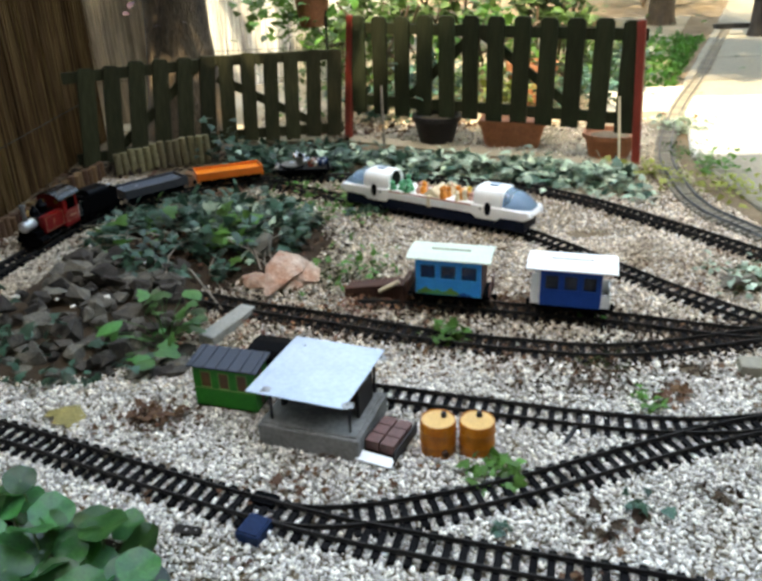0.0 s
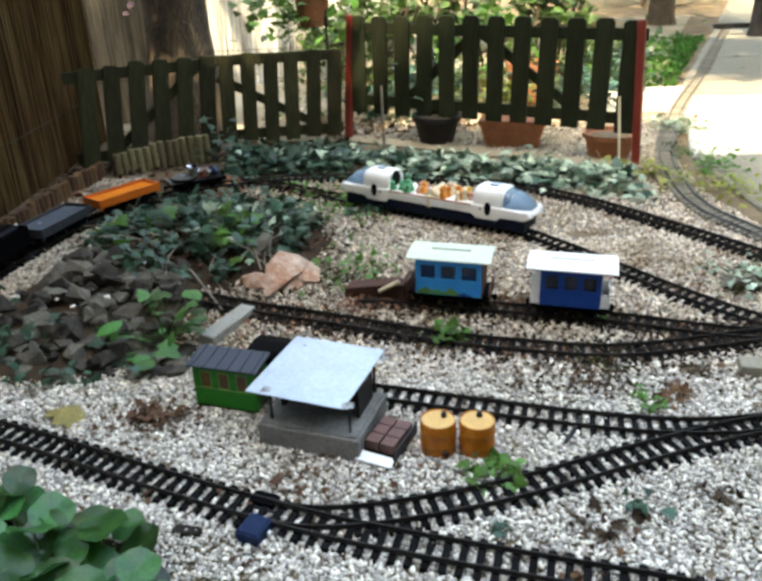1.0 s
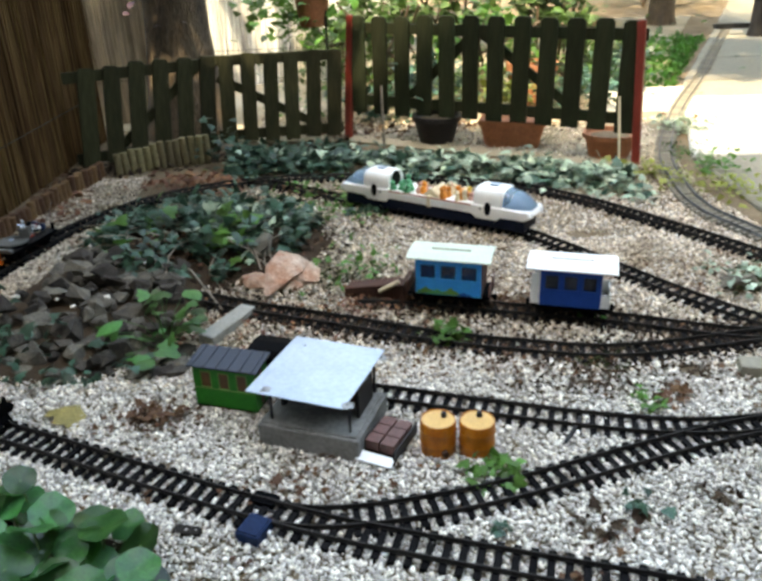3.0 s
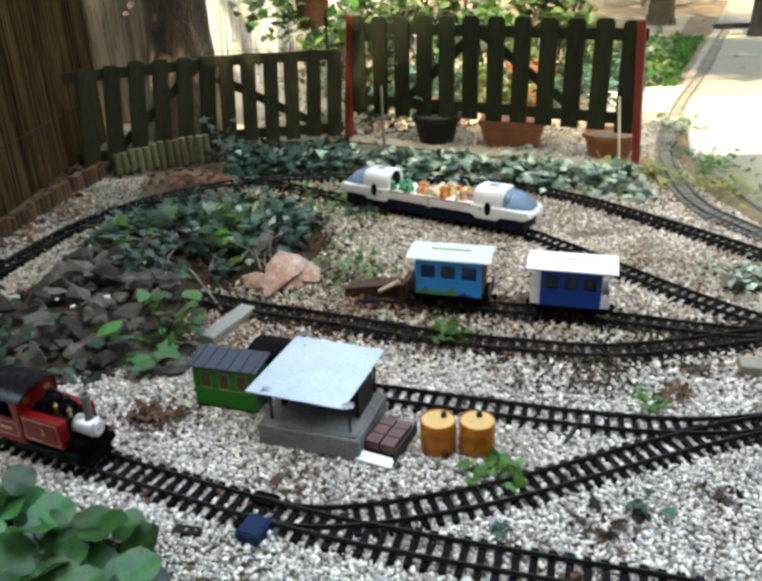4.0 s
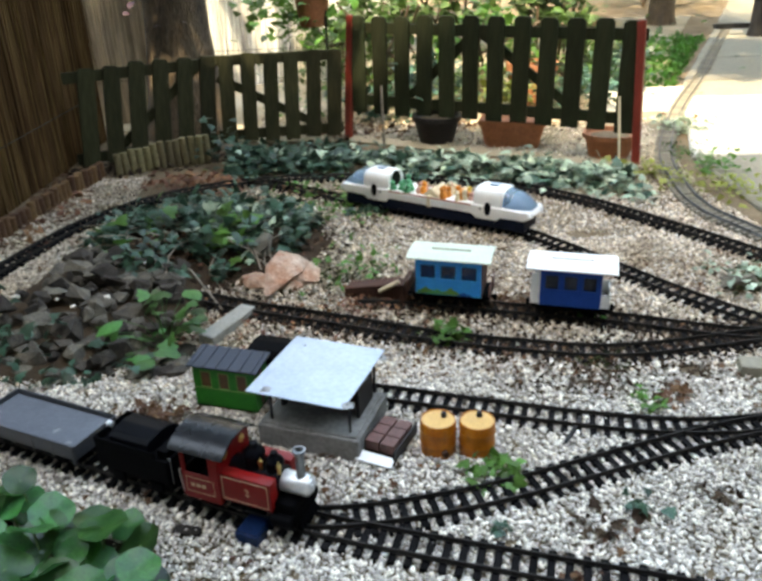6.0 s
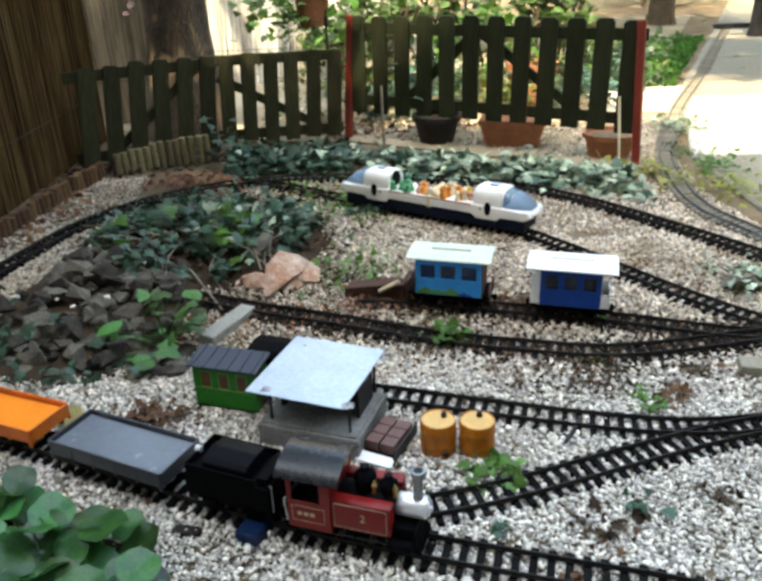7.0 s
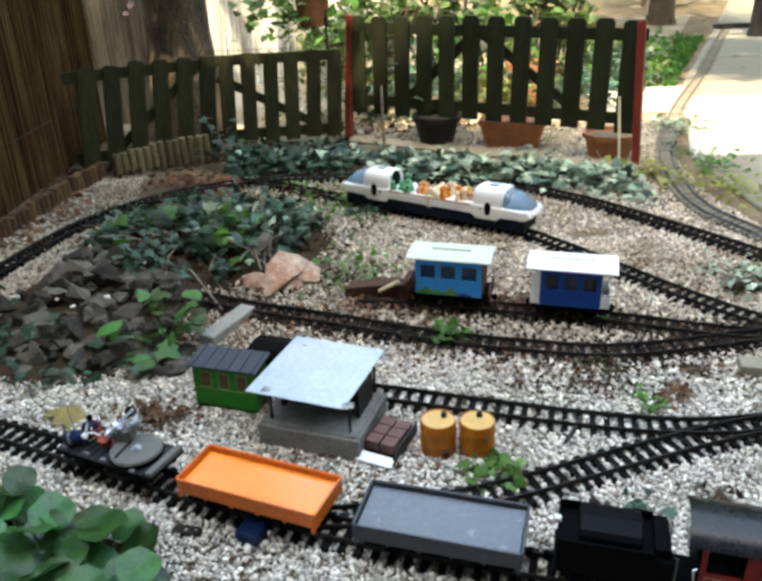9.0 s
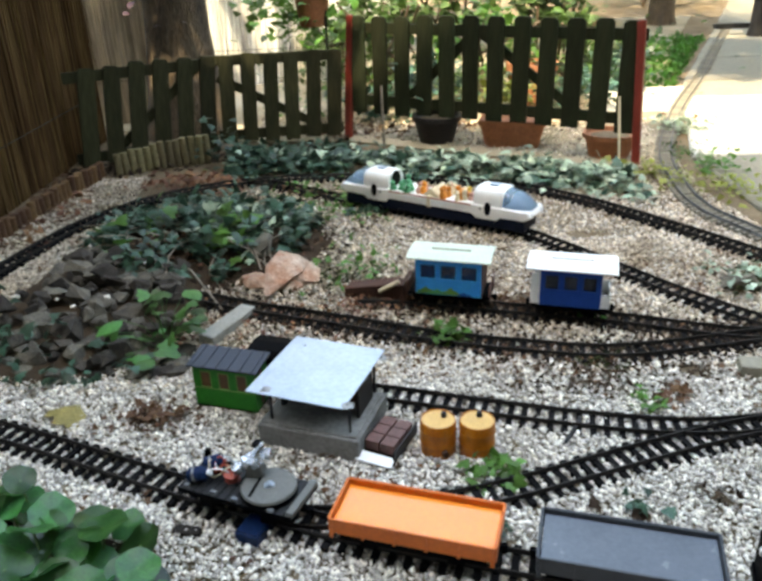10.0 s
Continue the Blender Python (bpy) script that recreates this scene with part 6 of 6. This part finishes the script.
    # sunlit wall and shrubs
    tagged(part("wall_white", box(-2.4, 0.05, 5.2, 5.4, -0.01, 2.4, 0.01), "white_wall", None), "sunlit white rendered garden wall", "wall", kind="structure")

    def shrub(x, y, r, h, n, material, label, size=0.07):
        e = empty("shrub", pose(x, y, 0), label, "shrub", "garden shrubs")
        rr = random.Random(int(x * 100))
        for k in range(7):
            b = rope([(0, 0, 0), (rr.uniform(-r, r) * 0.4, rr.uniform(-r, r) * 0.4, h * 0.4), (rr.uniform(-r, r) * 0.8, rr.uniform(-r, r) * 0.8, h * 0.85)], 0.008, 6)
            part("branch", b, "bark", e)
        a, q = rng.uniform(0, 2 * np.pi, n), rng.uniform(0, 1, n) ** 0.4
        el = rng.uniform(-0.35, 1.4, n)
        C = np.column_stack([r * q * np.cos(a) * np.cos(el), r * q * np.sin(a) * np.cos(el), h * 0.5 + h * 0.5 * q * np.sin(el)])
        k = np.array([noise.noise((u * 3.2 + x, v * 3.2 + y, w * 3.2)) for u, v, w in C]) > -0.15
        leaf_thing("crown", C[k], size, material, rng, "", "", parent=e)

    shrub(0.05, 4.25, 0.30, 0.62, 700, "shrub", "dense yellow-green shrub close behind the fence", 0.055)
    shrub(0.62, 4.25, 0.32, 0.50, 700, "leaf_green", "dense green shrub close behind the fence", 0.055)
    shrub(1.05, 4.25, 0.20, 0.48, 400, "shrub", "leafy green shrub behind the red post", 0.05)
    shrub(-0.55, 6.4, 0.8, 1.0, 900, "shrub", "sunlit shrub beyond the white wall", 0.09)
    shrub(0.35, 4.75, 0.40, 0.75, 900, "shrub", "sunlit green shrub beyond the fence")
    shrub(1.05, 4.9, 0.42, 0.70, 800, "shrub", "sunlit olive green shrub beyond the fence")
    shrub(0.72, 6.3, 0.7, 1.1, 1100, "shrub", "tall green shrub at the back of the garden", 0.10)
    shrub(-0.2, 5.0, 0.25, 0.55, 400, "leaf_green", "green shrub before the white wall", 0.06)
    shrub(1.9, 7.6, 0.7, 1.0, 900, "shrub", "green shrub beside the lawn", 0.10)
    shrub(3.2, 9.4, 1.0, 1.6, 900, "shrub", "large shrub at the end of the path", 0.13)
    shrub(0.2, 8.5, 1.2, 1.8, 1200, "shrub", "large green hedge shrub far back", 0.13)
    leaf_thing("pot_plant", np.column_stack([rng.normal(0.27, 0.07, 120), rng.normal(3.45, 0.05, 120), rng.normal(0.28, 0.07, 120)]), 0.05, "ivy", rng, "dark green plant in the black pot", "plant")
    leaf_thing("pot_plant", np.column_stack([rng.normal(0.62, 0.10, 90), rng.normal(3.40, 0.04, 90), rng.normal(0.19, 0.035, 90)]), 0.045, "leaf_yellow", rng, "yellow-green plant in the terracotta trough", "plant")
    # low plants in the yard behind the fence
    for n, cx, cy, rx, ry, h, size, mt, lab in ((500, 0.30, 4.05, 0.42, 0.10, 0.13, 0.05, "shrub", "low olive green plants behind the fence"), (320, 0.10, 3.80, 0.20, 0.06, 0.10, 0.045, "ivy", "dark green leafy plants behind the fence"),
                                                (320, 1.02, 3.80, 0.14, 0.14, 0.14, 0.045, "ivy", "dark green plants beside the terracotta pot"), (420, 0.50, 4.55, 0.60, 0.12, 0.22, 0.06, "crown", "dark green plants in the middle of the yard"),
                                                (260, 1.42, 4.35, 0.06, 0.06, 0.16, 0.045, "ivy", "slim dark bush at the lawn's corner"), (420, 0.2, 3.62, 0.5, 0.08, 0.004, 0.03, "dry_leaf", "dead leaves on the sandy yard")):
        C = np.column_stack([rng.normal(cx, rx, n), rng.normal(cy, ry, n), np.abs(rng.normal(h, h * 0.5, n)) + 0.008])
        leaf_thing("yard_plants", C, size, mt, rng, lab, "plant")
    # lawn patch
    n = 26000
    P = np.column_stack([rng.uniform(1.2, 3.0, n), rng.uniform(4.43, 6.6, n)])
    P = P[(path_side(P[:, 0], P[:, 1]) < -0.02) & (path_side(P[:, 0], P[:, 1]) > -0.75)]
    tagged(new("lawn", scatter("lawn", BLADE, np.column_stack([P, np.full(len(P), 0.0)]), rng.uniform(0.025, 0.06, len(P)), "grass", rng, 1.1)), "patch of bright green lawn", "grass", kind="stuff")
    # bare sandy ground behind the fence
    b = bmesh.new()
    f = b.faces.new([b.verts.new((x, y, -0.02)) for x, y in ((-0.72, 3.50), (-0.10, 3.40), (0.98, 2.80), (1.16, 3.0), (1.38, 3.6), (1.62, 4.3), (2.3, 6.0), (3.3, 8.2), (-2.3, 8.2), (-2.3, 4.3))])
    ex = bmesh.ops.extrude_face_region(b, geom=[f])
    bmesh.ops.translate(b, vec=(0, 0, 0.0265), verts=[v for v in ex["geom"] if isinstance(v, bmesh.types.BMVert)])
    bmesh.ops.recalc_face_normals(b, faces=b.faces)
    tagged(part("sand_yard", b, "sand", None), "bare sandy yard behind the picket fence", "ground", kind="structure")
    n = 5200
    P = np.column_stack([rng.uniform(-0.6, 1.3, n), rng.uniform(2.9, 4.2, n)])
    P = P[(P[:, 1] > 3.44 - 0.56 * P[:, 0].clip(-0.1, 1.1)) & (path_side(P[:, 0], P[:, 1]) < -0.10)]
    tagged(new("yard_gravel", scatter("yard_gravel", OCTA, np.column_stack([P, rng.uniform(0.006, 0.011, len(P))]), rng.uniform(0.006, 0.018, len(P)), "gravel_tan", rng, 0.6, jitter=0.1)), "tan grit strewn over the sandy yard", "gravel", kind="stuff")
    tagged(part("cross_slab", box(1.18, 1.86, 3.80, 4.42, -0.03, 0.0105, 0.005), "concrete_sunlit", None), "concrete slab crossing beside the fence, paled for sunlight", "slab", kind="structure")
    # path slabs
    e = empty("pavement", pose(0, 0, 0), "concrete slab path with a sunlit band in its colour", "path", kind="structure")
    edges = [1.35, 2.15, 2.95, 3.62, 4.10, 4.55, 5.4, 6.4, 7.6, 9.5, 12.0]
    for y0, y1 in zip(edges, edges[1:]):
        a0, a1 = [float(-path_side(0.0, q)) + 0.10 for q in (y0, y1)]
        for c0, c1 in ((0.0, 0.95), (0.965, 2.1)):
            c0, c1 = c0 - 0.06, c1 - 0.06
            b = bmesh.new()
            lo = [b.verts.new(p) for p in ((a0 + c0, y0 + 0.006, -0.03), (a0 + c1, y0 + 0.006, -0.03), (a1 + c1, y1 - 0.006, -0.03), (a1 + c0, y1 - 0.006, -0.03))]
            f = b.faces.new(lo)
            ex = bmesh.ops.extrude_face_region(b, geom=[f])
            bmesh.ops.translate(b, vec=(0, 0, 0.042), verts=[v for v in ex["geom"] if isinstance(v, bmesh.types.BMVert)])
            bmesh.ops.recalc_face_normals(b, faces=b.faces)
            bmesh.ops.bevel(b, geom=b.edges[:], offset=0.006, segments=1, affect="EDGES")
            # the sun band is put into the colour of the middle slabs
            part("slab", b, "concrete_sunlit" if 2.9 < y0 < 4.0 else "concrete", e)
    # a tree added out of view beside the path to dapple its far slabs
    e = empty("tree", pose(3.3, 3.9, 0), "leafy tree added out of view to dapple the garden path", "tree")
    part("trunk", lathe([(0.15, -0.02), (0.11, 0.2), (0.09, 1.2), (0.07, 2.4)], 12), "bark", e, smooth=True)
    n = 5600
    C = np.column_stack([rng.uniform(-2.2, 0.9, n), rng.uniform(-0.75, 2.6, n), rng.normal(2.7, 0.2, n)])
    C = C[np.array([noise.noise((u * 2.0, v * 2.0, w * 2.0)) for u, v, w in C]) > -0.15]
    leaf_thing("crown", C, 0.14, "crown", rng, "", "", parent=e)
    # far end of the path
    e = empty("tree", pose(2.75, 7.55, 0), "dark tree trunk at the end of the lawn", "tree")
    part("trunk", lathe([(0.16, -0.02), (0.12, 0.1), (0.10, 0.6), (0.09, 1.6)], 14), "bark", e, smooth=True)
    leaf_thing("crown", np.column_stack([rng.normal(0, 0.5, 500), rng.normal(0, 0.4, 500), rng.normal(1.7, 0.3, 500)]), 0.12, "crown", rng, "", "", parent=e)
    e = empty("tree", pose(3.16, 6.45, 0), "dark slim tree trunk beside the path", "tree")
    part("trunk", lathe([(0.09, -0.02), (0.065, 0.08), (0.055, 0.6), (0.05, 1.5)], 12), "pot_black", e, smooth=True)
    tagged(part("bench_rail", box(2.85, 3.75, 6.55, 6.60, 0.06, 0.10, 0.006), "dark_metal", None, m=pose(0, 0, 0)), "dark low metal rail across the path", "rail")


CROWN_R, CROWN_X, CROWN_Y = 1.15, -0.62, -1.35

build_tracks()
setting()
shelter()
crate()
barrel(0.094, 1.117, 10)
barrel(0.163, 1.110, 40)
coaches()
boat_wagon()
stored_wagon()
loose_bits()
stones()
plants()
background()
gravel()
motions()
